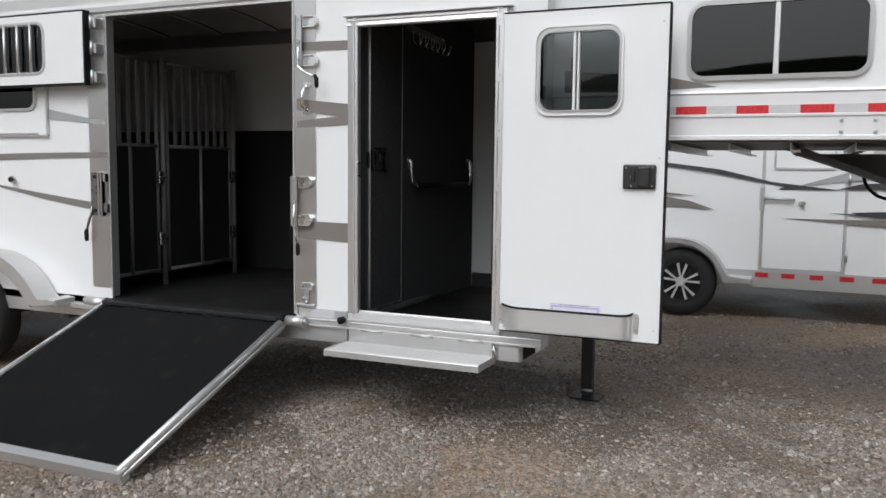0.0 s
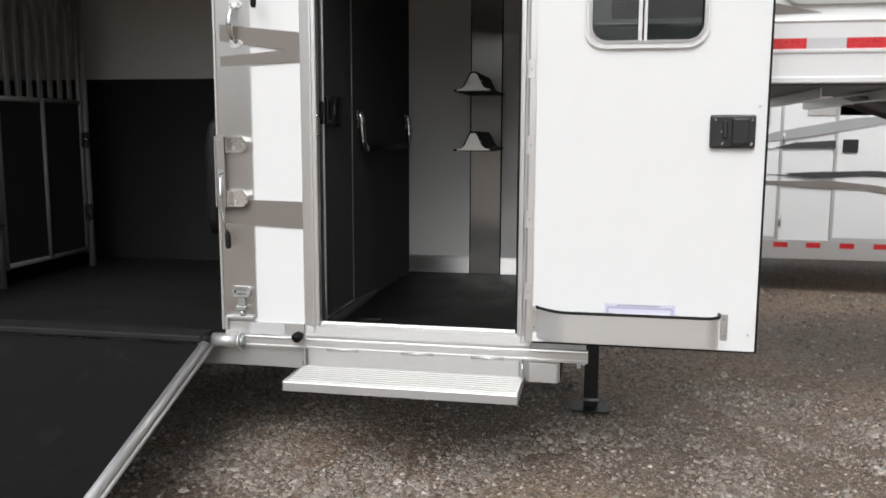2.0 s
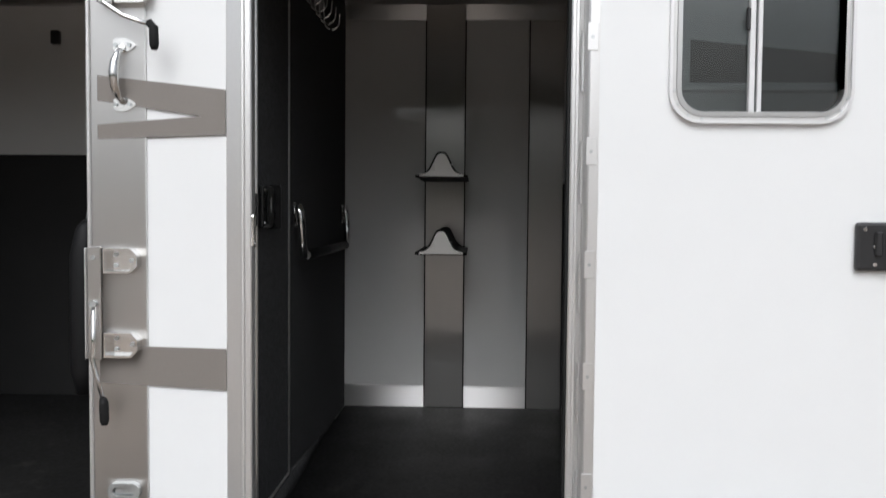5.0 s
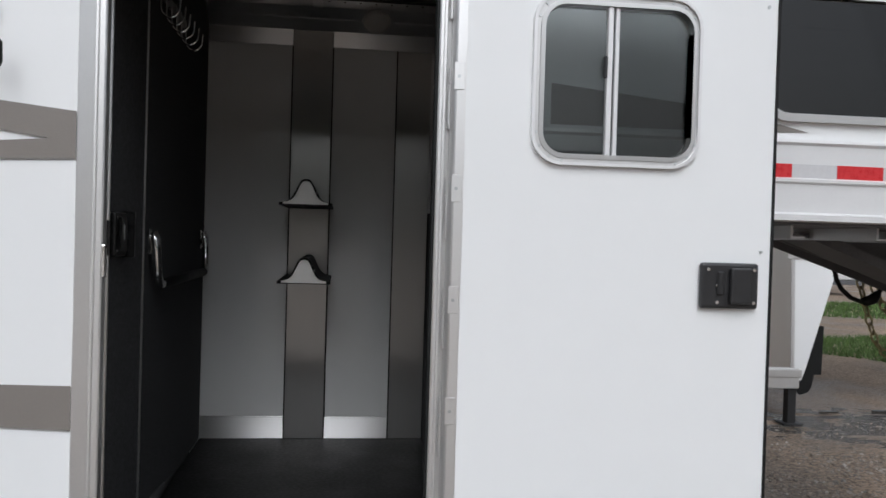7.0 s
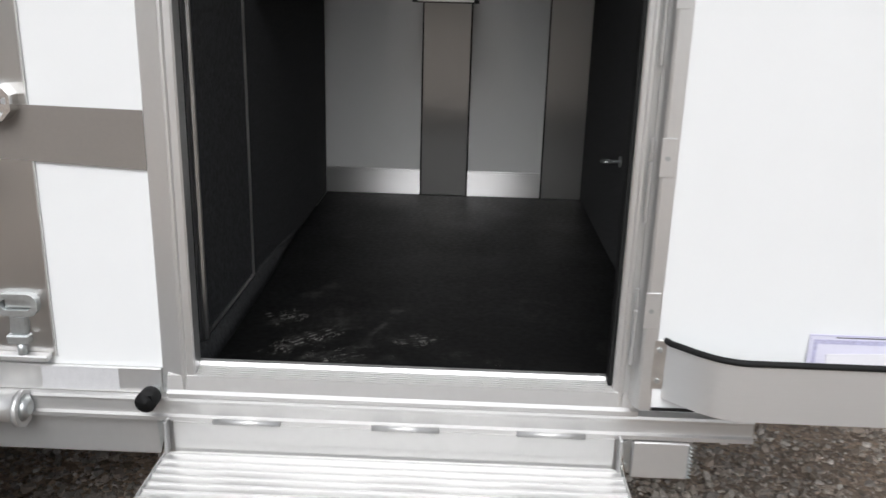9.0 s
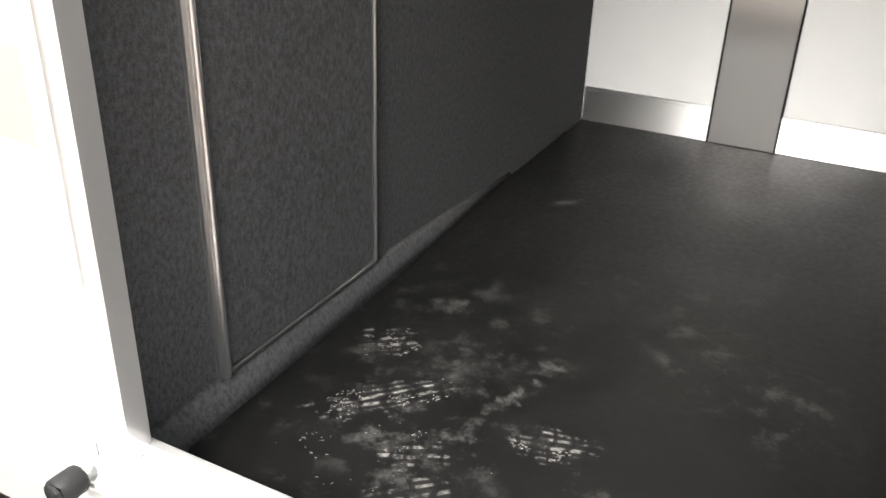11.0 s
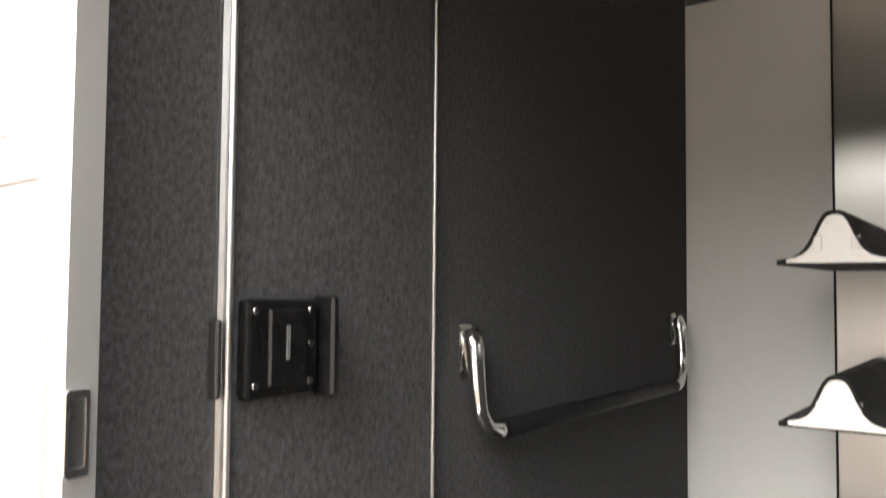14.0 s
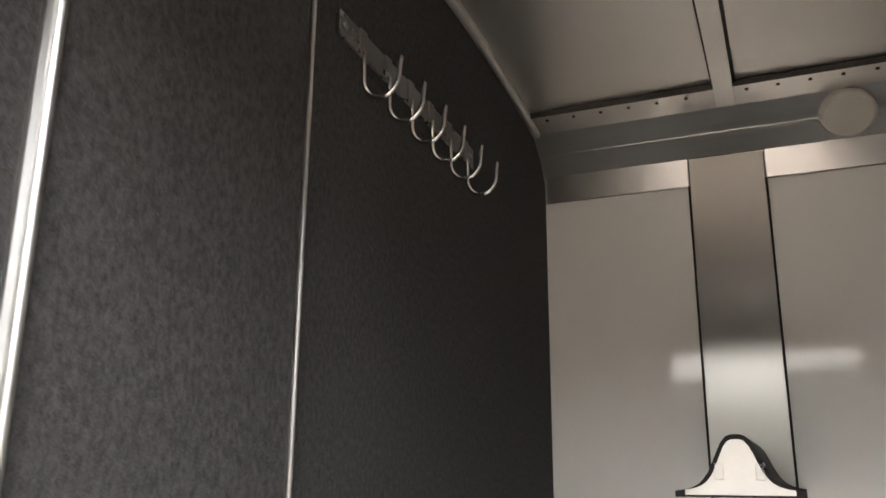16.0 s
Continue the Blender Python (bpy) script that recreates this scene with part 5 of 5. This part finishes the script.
def fender(parent, cx, cz, R, y0, y1, flare, m, two=0.0):
    a = arc(cx + two, cz, R, 22, 90, 10) + arc(cx, cz, R, 90, 158, 10)
    i = arc(cx + two, cz, R - 0.06, 22, 90, 10) + arc(cx, cz, R - 0.06, 90, 158, 10)
    foot_r = [(cx + two + R + flare, cz + 0.09 * R), (cx + two + R + flare - 0.01, cz + 0.16 * R + 0.02)]
    foot_l = [(cx - R - flare + 0.01, cz + 0.16 * R + 0.02), (cx - R - flare, cz + 0.09 * R)]
    part("fender", prism(BM(), foot_r + a + foot_l + i[::-1], "y", y0, y1, 0.01), m, parent, "rounded aluminium fender")


t = thing("wheel_set", (-3.3, 0.0, 0.0), "tandem wheel set with a pale metallic fender", "wheels")
wheel(t, -3.34, -0.10, 0.365, 1)
wheel(t, -4.19, -0.10, 0.365, 1)
a = arc(-3.02, 0.262, 0.62, 28, 90, 12) + arc(-3.95, 0.30, 0.62, 90, 152, 12)
i = arc(-3.02, 0.262, 0.52, 28, 90, 12) + arc(-3.95, 0.30, 0.52, 90, 152, 12)
part("fender", prism(BM(), [(-2.30, 0.530), (-2.30, 0.575), (-2.37, 0.585)] + a + [(-4.5, 0.58), (-4.5, 0.53)] + i[::-1] + [(-2.53, 0.530)], "y", -0.20, -0.0125, 0.012), ALUP, t, "rounded metallic fender")
for x in (-3.34, -4.19):
    part("axle", tube(BM(), [(x, 0.12, 0.365), (x, 2.02, 0.365)], 0.045, 10), IRON, t)
slab("step_rail", -2.30, -2.02, -0.075, -0.0125, 0.50, 0.545, ALUP, t, bev=0.008)

# ---- gooseneck side ----
prof = [(-0.0005, 1.918), (-0.014, 1.918), (-0.016, 1.908), (-0.006, 1.900), (-0.006, 1.803), (-0.016, 1.797), (-0.016, 1.789), (-0.006, 1.783), (-0.006, 1.697), (-0.022, 1.690), (-0.022, 1.672), (-0.0005, 1.668)]
solo("trim_gooseneck_rail", prism(BM(), [(y + GY, z) for y, z in prof], "x", 1.136, XR), ALUW, "grooved aluminium rail along the gooseneck", "trim", "structure")
x = 1.798 - 2 * 0.2973
for k in range(20):
    red = k % 2 == 0
    w = 0.1515 if red else 0.1455
    if x + w < XR:
        solo("reflector_tape", box(BM(), x, x + w, GY - 0.0078, GY - 0.0065, 1.802, 1.843), RED if red else SILV, "red reflective tape strip on the rail" if red else "silver reflective tape strip on the rail", "reflector", "", "tape strips")
    x += w + 0.00015
for x in (2.578, 2.726, 2.872):
    for z in (1.764, 1.710):
        solo("rail_bolt", tube(BM(), [(x, GY - 0.006, z), (x, GY - 0.016, z), (x, GY - 0.019, z)], [0.009, 0.009, 0.005], 8), ZINC, "zinc bolt head on the gooseneck rail", "bolt", "", "rail bolts")
gw = thing("window_2", (2.27, GY, 1.96), "wide rounded two-pane window with smoked glass on the gooseneck", "window", kind="structure")
part("window_frame", ring(BM(), rrect(1.843, 2.697, 1.970, 2.369, 0.084), rrect(1.865, 2.675, 1.994, 2.345, 0.064), "y", GY - 0.020, GY + 0.03), ALUX, gw, "grey aluminium window frame")
part("pane", prism(BM(), rrect(1.865, 2.675, 1.994, 2.345, 0.064), "y", GY - 0.004, GY + 0.002), GLASS, gw)
slab("mullion", 2.257, 2.284, GY - 0.014, GY + 0.012, 1.993, 2.346, ALUP, gw)
for k in range(10):
    x = 1.45 + 0.3 * k
    solo("trim_deck_member", prism(BM(), [(x, GN - 0.0125), (x, GN - 0.055), (x + 0.05, GN - 0.055), (x + 0.05, GN - 0.048), (x + 0.008, GN - 0.048), (x + 0.008, GN - 0.0125)], "y", 0.30, 1.98), ALUP, "aluminium channel under the gooseneck deck", "cross member", "structure")

t = thing("gooseneck_coupler", (3.1, 1.03, 0.9), "grey steel gooseneck coupler with gusset plates under the deck", "coupler")
for y in (0.93, 1.12):
    part("gusset", prism(BM(), [(2.35, GN - 0.056), (3.20, GN - 0.056), (3.20, 1.32), (3.02, 1.39)], "y", y, y + 0.012), UNDER, t)
part("neck", box(BM(), 3.05, 3.20, 0.945, 1.115, 0.95, GN - 0.056, 0.006), UNDER, t)
part("web", box(BM(), 2.62, 2.64, 0.943, 1.119, 1.56, GN - 0.056), UNDER, t)
part("web", prism(BM(), [(2.30, GN - 0.03), (2.42, GN - 0.03), (3.03, 1.40), (3.0, 1.385)], "y", 0.70, 0.93), UNDER, t, "slanted brace plate")
part("ball_socket", tube(BM(), [(3.125, 1.03, 0.96), (3.125, 1.03, 0.88), (3.125, 1.03, 0.86)], [0.07, 0.07, 0.05], 16), UNDER, t)


def chain(pts, label):
    t = thing("safety_chain", pts[0], label, "chain", "safety chains")
    P = [Vector(p) for p in pts]
    seg = [(b - a).length for a, b in zip(P, P[1:])]
    total = sum(seg)
    n = int(total / 0.040)
    for k in range(n):
        d = total * (k + 0.5) / n
        i = 0
        while d > seg[i] and i < len(seg) - 1:
            d -= seg[i]
            i += 1
        c = P[i].lerp(P[i + 1], d / seg[i])
        u = (P[i + 1] - P[i]).normalized()
        w = u.cross(Vector((0, 1, 0))).normalized()
        if k % 2:
            w = u.cross(w).normalized()
        loop = [c + u * 0.026 * math.cos(2 * math.pi * q / 10) + w * 0.014 * math.sin(2 * math.pi * q / 10) for q in range(10)]
        part("link", tube(BM(), loop, 0.0055, 5, closed=True), CHAINM, t)
    return t


def sag(a, b, low, n=10):
    return [tuple(Vector(a).lerp(Vector(b), k / n) + Vector((0, 0, -low * math.sin(math.pi * k / n)))) for k in range(n + 1)]


chain(sag((2.880, 1.19, 1.46), (3.105, 1.17, 1.225), 0.20), "hanging yellow zinc safety chain under the gooseneck")
chain(sag((2.960, 1.21, 1.43), (3.135, 1.175, 1.225), 0.045), "hanging yellow zinc safety chain under the gooseneck")
t = thing("chain_hook", (3.135, 1.17, 0.95), "yellow tagged steel chain hook", "hook")
rod("hook", [(3.135, 1.165, 1.225), (3.135, 1.165, 1.15), (3.120, 1.165, 1.11), (3.135, 1.165, 1.075), (3.160, 1.165, 1.10)], 0.008, CHAINM, t)
slab("tag", 3.130, 3.165, 1.155, 1.162, 0.94, 1.05, YELLOW, t)

t = thing("electric_cable", (2.75, 1.15, 1.4), "black power cable looped under the coupler", "cable")
rod("cord", [(2.735, 1.15, 1.56), (2.738, 1.15, 1.50), (2.748, 1.15, 1.455), (2.770, 1.15, 1.418), (2.816, 1.15, 1.378), (2.865, 1.15, 1.361), (2.915, 1.15, 1.37), (2.955, 1.15, 1.41), (2.975, 1.15, 1.48)], 0.010, GASKET, t)
rod("plug", [(2.865, 1.15, 1.362), (2.890, 1.15, 1.362), (2.925, 1.15, 1.374), (2.950, 1.15, 1.402)], [0.011, 0.022, 0.024, 0.014], GASKET, t)
# landing jack
t = thing("landing_jack", (1.155, 1.03, 0.0), "black steel landing jack standing on a flat foot plate", "jack")
slab("leg", 1.118, 1.192, 0.99, 1.065, 0.02, 0.85, IRON, t, bev=0.006)
slab("inner_leg", 1.126, 1.184, 0.998, 1.057, 0.012, 0.06, IRON, t, bev=0.004)
part("foot", prism(BM(), rrect(1.052, 1.258, 0.935, 1.12, 0.025, 3), "z", 0.0, 0.012, 0.004), IRON, t)
rod("pin", [(1.110, 0.985, 0.06), (1.200, 0.985, 0.06)], 0.008, ZINC, t)
slab("mount", 1.1155, 1.205, 0.98, 1.075, 0.85, 1.60, IRON, t)


# ---- second trailer parked beyond ----
FY = 4.75
ft = thing("horse_trailer", (1.5, FY + 1.0, 0.0), "white gooseneck horse trailer with grey swoosh decals parked alongside", "trailer")
side = [(-4.5, 0.40), (4.71, 0.40), (4.745, 0.50), (5.09, 1.66), (8.2, 1.66), (8.2, 2.75), (-4.5, 2.75)]
body = part("body", prism(BM(), side, "y", FY, FY + 2.05), WHITE, ft)
part("bottom_rail", box(BM(), -4.5, 4.68, FY - 0.02, FY - 0.0005, 0.33, 0.51, 0.004), ALUP, ft, "aluminium bottom rail")
part("upper_rail", box(BM(), 3.0, 8.2, FY - 0.012, FY - 0.0005, 1.64, 1.80, 0.004), ALUP, ft)
part("corner_trim", prism(BM(), [(4.60, 0.45), (4.635, 0.45), (4.60, 1.66), (4.565, 1.66)], "y", FY - 0.012, FY - 0.0005), ALUP, ft)
part("side_panel", prism(BM(), [(4.30, 0.52), (4.598, 0.52), (4.563, 1.64), (4.30, 1.64)], "y", FY - 0.006, FY - 0.0005), ALUX, ft, "grey brushed aluminium side panel")
part("lower_trim", box(BM(), 4.30, 4.70, FY - 0.03, FY - 0.0205, 0.43, 0.50, 0.004), ALUP, ft)
part("nose_rail", box(BM(), 4.535, 5.06, FY - 0.014, FY - 0.0005, 1.48, 1.625, 0.004), ALUP, ft)
for nx in (4.69, 4.78):
    part("bolt", tube(BM(), [(nx, FY - 0.014, 1.50), (nx, FY - 0.024, 1.50)], 0.014, 8), ZINC, ft)
part("mud_flap", prism(BM(), [(4.80, 0.30), (4.87, 0.215), (4.95, 0.24), (4.985, 0.30), (5.004, 0.405), (5.075, 0.405), (5.085, 0.86), (4.98, 0.86)], "y", FY + 0.29, FY + 0.31), GASKET, ft, "black rubber flap")
part("jack", box(BM(), 4.60, 4.68, FY + 0.02, FY + 0.10, 0.0, 0.42, 0.004), IRON, ft, "black landing jack")
part("jack_foot", box(BM(), 4.55, 4.73, FY - 0.03, FY + 0.15, 0.0, 0.015, 0.004), IRON, ft)
for x in (1.25, 0.38):
    wheel(ft, x, FY - 0.14, 0.355, 1)
a = arc(1.235, 0.345, 0.47, 20, 90, 12) + arc(0.38, 0.345, 0.47, 90, 160, 12)
i = arc(1.235, 0.345, 0.42, 20, 90, 12) + arc(0.38, 0.345, 0.42, 90, 160, 12)
part("fender", prism(BM(), [(1.95, 0.375), (1.95, 0.435), (1.72, 0.44)] + a + [(-0.12, 0.44), (-0.12, 0.38)] + i[::-1] + [(1.68, 0.375)], "y", FY - 0.22, FY - 0.021, 0.01), ALUP, ft, "rounded aluminium fender")


def far_door(x0, x1, z0, z1):
    d = part("side_door", box(BM(), x0, x1, FY - 0.012, FY - 0.0005, z0, z1, 0.004), WHITE, ft)
    for a, b, c, e in ((x0 - 0.03, x0, z0 - 0.03, z1 + 0.03), (x1, x1 + 0.03, z0 - 0.03, z1 + 0.03)):
        part("door_trim", box(BM(), a, b, FY - 0.018, FY - 0.0005, c, e, 0.003), ALUP, d)
    part("door_trim", box(BM(), x0, x1, FY - 0.018, FY - 0.0005, z0 - 0.03, z0, 0.003), ALUP, d)
    for z in (z0 + 0.15, (z0 + z1) / 2, z1 - 0.2):
        part("hinge", tube(BM(), [(x1 + 0.035, FY - 0.022, z - 0.05), (x1 + 0.035, FY - 0.022, z + 0.05)], 0.014, 6), ZINC, d)
    return d


d = far_door(2.03, 2.77, 0.535, 2.35)
part("feed_window", ring(BM(), rrect(2.11, 2.68, 1.535, 2.2, 0.02, 2), rrect(2.13, 2.66, 1.555, 2.18, 0.015, 2), "y", FY - 0.026, FY - 0.0125), ALUP, d)
part("bar_latch", box(BM(), 1.99, 2.03, FY - 0.05, FY - 0.0185, 1.12, 1.36, 0.004), ALUP, d)
part("latch_rod", tube(BM(), [(2.03, FY - 0.05, 1.245), (2.32, FY - 0.05, 1.235)], 0.014, 8), ZINC, d)
part("holdback", tube(BM(), [(2.37, FY - 0.0125, 1.20), (2.40, FY - 0.07, 1.20)], 0.022, 8), CHROME, d)
d = far_door(3.27, 3.98, 0.535, 2.35)
part("latch", box(BM(), 3.31, 3.44, FY - 0.03, FY - 0.0125, 1.31, 1.43, 0.006), BLACKP, d, "black slam latch")
for k, x in enumerate((1.975, 2.225, 2.49, 2.765, 3.05, 3.34, 3.63, 3.92, 4.2)):
    part("reflector_tape", box(BM(), x, x + 0.125, FY - 0.0225, FY - 0.0205, 0.437, 0.485), RED, ft, "red reflective tape")
FD = [
    ([(-0.6, 1.60), (1.04, 1.60), (1.6, 1.53), (2.10, 1.41), (2.74, 1.335), (2.15, 1.335), (2.22, 1.36), (1.5, 1.50), (1.04, 1.565)], CHAR),
    ([(0.2, 1.27), (1.05, 1.24), (1.30, 1.20), (1.55, 1.115), (1.25, 1.14), (0.2, 1.16)], TAUPE),
    ([(0.9, 1.30), (1.36, 1.255), (0.9, 1.265)], TAUPE),
    ([(2.20, 1.045), (2.9, 1.05), (3.2, 1.06), (3.6, 1.02), (4.15, 0.93), (3.75, 0.935), (3.5, 0.975), (3.2, 0.985), (2.7, 1.015)], TAUPE),
    ([(2.62, 1.11), (2.88, 1.105), (2.82, 1.12), (3.1, 1.135), (3.6, 1.15), (4.25, 1.095), (3.85, 1.105), (3.95, 1.085), (3.5, 1.10), (3.1, 1.075)], CHAR),
    ([(2.30, 1.36), (2.75, 1.50), (3.4, 1.62), (4.2, 1.66), (3.6, 1.56), (3.0, 1.45)], GREYV),
    ([(2.9, 1.40), (3.25, 1.42), (3.25, 1.35), (2.7, 1.345)], CHAR),
]
for p, m in FD:
    part("decal", prism(BM(), p, "y", FY - 0.0215, FY - 0.0195), m, ft, "grey swoosh decal")

# distant trailers
for x, y, L, z in ((15.5, 24, 5.0, 2.3), (24, 33, 7.0, 2.7), (10, 40, 8, 2.8)):
    t = thing("parked_trailer", (x, y, 0), "pale trailer parked far off across the yard", "trailer", "far trailers")
    part("body", box(BM(), x - L / 2, x + L / 2, y, y + 2, 0.5, z, 0.08, 2), FARW, t)
    for dx in (-0.5, 0.4):
        part("tyre", tube(BM(), [(x + dx, y - 0.05, 0.36), (x + dx, y + 0.15, 0.36)], 0.36, 16), TYRE, t)
    part("skirt", box(BM(), x - L / 2, x + L / 2, y - 0.02, y + 2, 0.35, 0.49), UNDER, t)

# ---- puddle and grass ----
random.seed(11)
def blob(cx, cy, rx, ry, n=28, k=3.0):
    return [(cx + rx * math.cos(a) * (1 + 0.35 * noise.noise(Vector((math.cos(a) * k, math.sin(a) * k, cx)))), cy + ry * math.sin(a) * (1 + 0.35 * noise.noise(Vector((math.cos(a) * k, math.sin(a) * k, cy + 9))))) for a in [2 * math.pi * q / n for q in range(n)]]
for q in range(14):
    cx, cy = random.uniform(5.2, 6.8), random.uniform(4.2, 5.6)
    rx = random.uniform(0.03, 0.12)
    ry = rx * random.uniform(0.2, 0.5)
    solo("puddle", prism(BM(), blob(cx, cy, rx, ry), "z", -0.02, 0.003), WATER, "shallow dark rain puddle on the gravel", "water", "structure")
gv, gf = [], []
for cx, cy, rx, ry, n in ((9.9, 9.9, 2.3, 1.8, 9400), (15.5, 18.0, 6.0, 2.5, 9600)):
    for k in range(n):
        a, q = random.uniform(0, 2 * math.pi), math.sqrt(random.random())
        q *= 1 + 0.25 * noise.noise(Vector((math.cos(a) * 2, math.sin(a) * 2, cx)))
        x, y = cx + rx * q * math.cos(a), cy + ry * q * math.sin(a)
        h, w, t = random.uniform(0.03, 0.10), random.uniform(0.006, 0.014) * (1 if n < 9500 else 2.2), random.uniform(0, 6.3)
        b = len(gv)
        dx, dy = w * math.cos(t), w * math.sin(t)
        gv += [(x - dx, y - dy, -0.01), (x + dx, y + dy, -0.01), (x + random.gauss(0, 0.03), y + random.gauss(0, 0.03), h)]
        gf.append((b, b + 1, b + 2))
me = bpy.data.meshes.new("grass")
me.from_pydata(gv, [], gf)
me.materials.append(GRASSM)
tagged(new("grass", me), "patches of short green grass at the yard edge", "grass", kind="stuff")

# ---- loose gravel stones ----
rng = np.random.default_rng(5)
near, mid = 80000, 62000
NP = near + mid
px = np.concatenate([rng.uniform(-1.6, 3.4, near), rng.uniform(-1.0, 7.0, mid)])
py = np.concatenate([rng.uniform(-2.3, 1.6, near), rng.uniform(-3.2, 5.0, mid)])
size = 0.0038 + 0.0085 * rng.random(NP) ** 1.8 + 0.011 * rng.random(NP) ** 14
mud = np.array([noise.noise(Vector((a * 1.3, b * 1.3, 4.0))) + 0.5 * noise.noise(Vector((a * 3.7, b * 3.7, 9.0))) for a, b in zip(px.tolist(), py.tolist())])
bare = mud + 0.30 * (rng.random(NP) - 0.5) > 0.02
size *= np.where(bare, np.where(rng.random(NP) < 0.12, 0.9, 0.34), 1.0)
soaked = ((px - 5.7) / 1.9) ** 2 + ((py - 4.7) / 1.1) ** 2 < 0.5 + 0.6 * rng.random(NP)
size *= np.where(soaked & (rng.random(NP) < 0.85), 0.3, 1.0)
turn6, turn5 = np.arange(6) * np.pi / 3, np.arange(5) * 2 * np.pi / 5 + 0.3
stone = np.concatenate([np.stack([np.cos(turn6), np.sin(turn6), 0 * turn6], 1), np.stack([0.68 * np.cos(turn5), 0.68 * np.sin(turn5), 0 * turn5 + 0.62], 1)])
faces = np.array([(0, 1, 6), (1, 7, 6), (1, 2, 7), (2, 8, 7), (2, 3, 8), (3, 4, 8), (4, 9, 8), (4, 5, 9), (5, 10, 9), (5, 0, 10), (0, 6, 10), (6, 7, 8), (6, 8, 9), (6, 9, 10)])
jit = stone[None] * rng.uniform(0.74, 1.26, (NP, 11, 1)) + rng.normal(0, 0.07, (NP, 11, 3))
tilt = rng.normal(0, 0.22, (NP, 2))
jit[:, 6:, 2] += jit[:, 6:, 0] * tilt[:, :1] + jit[:, 6:, 1] * tilt[:, 1:]
ang = rng.uniform(0, 2 * np.pi, NP)
ca, sa = np.cos(ang)[:, None], np.sin(ang)[:, None]
asp = rng.uniform(0.75, 1.55, (NP, 1))
lx, ly = jit[:, :, 0] * asp, jit[:, :, 1]
co = np.stack([(lx * ca - ly * sa) * size[:, None] + px[:, None], (lx * sa + ly * ca) * size[:, None] + py[:, None],
               jit[:, :, 2] * size[:, None] * rng.uniform(0.75, 1.35, (NP, 1)) - 0.0105], 2)
me = bpy.data.meshes.new("gravel")
me.from_pydata(co.reshape(-1, 3).tolist(), [], (faces[None] + 11 * np.arange(NP)[:, None, None]).reshape(-1, 3).tolist())
me.materials.append(STONE)
tagged(new("gravel", me), "loose grey-brown gravel stones over the yard", "gravel", kind="stuff")
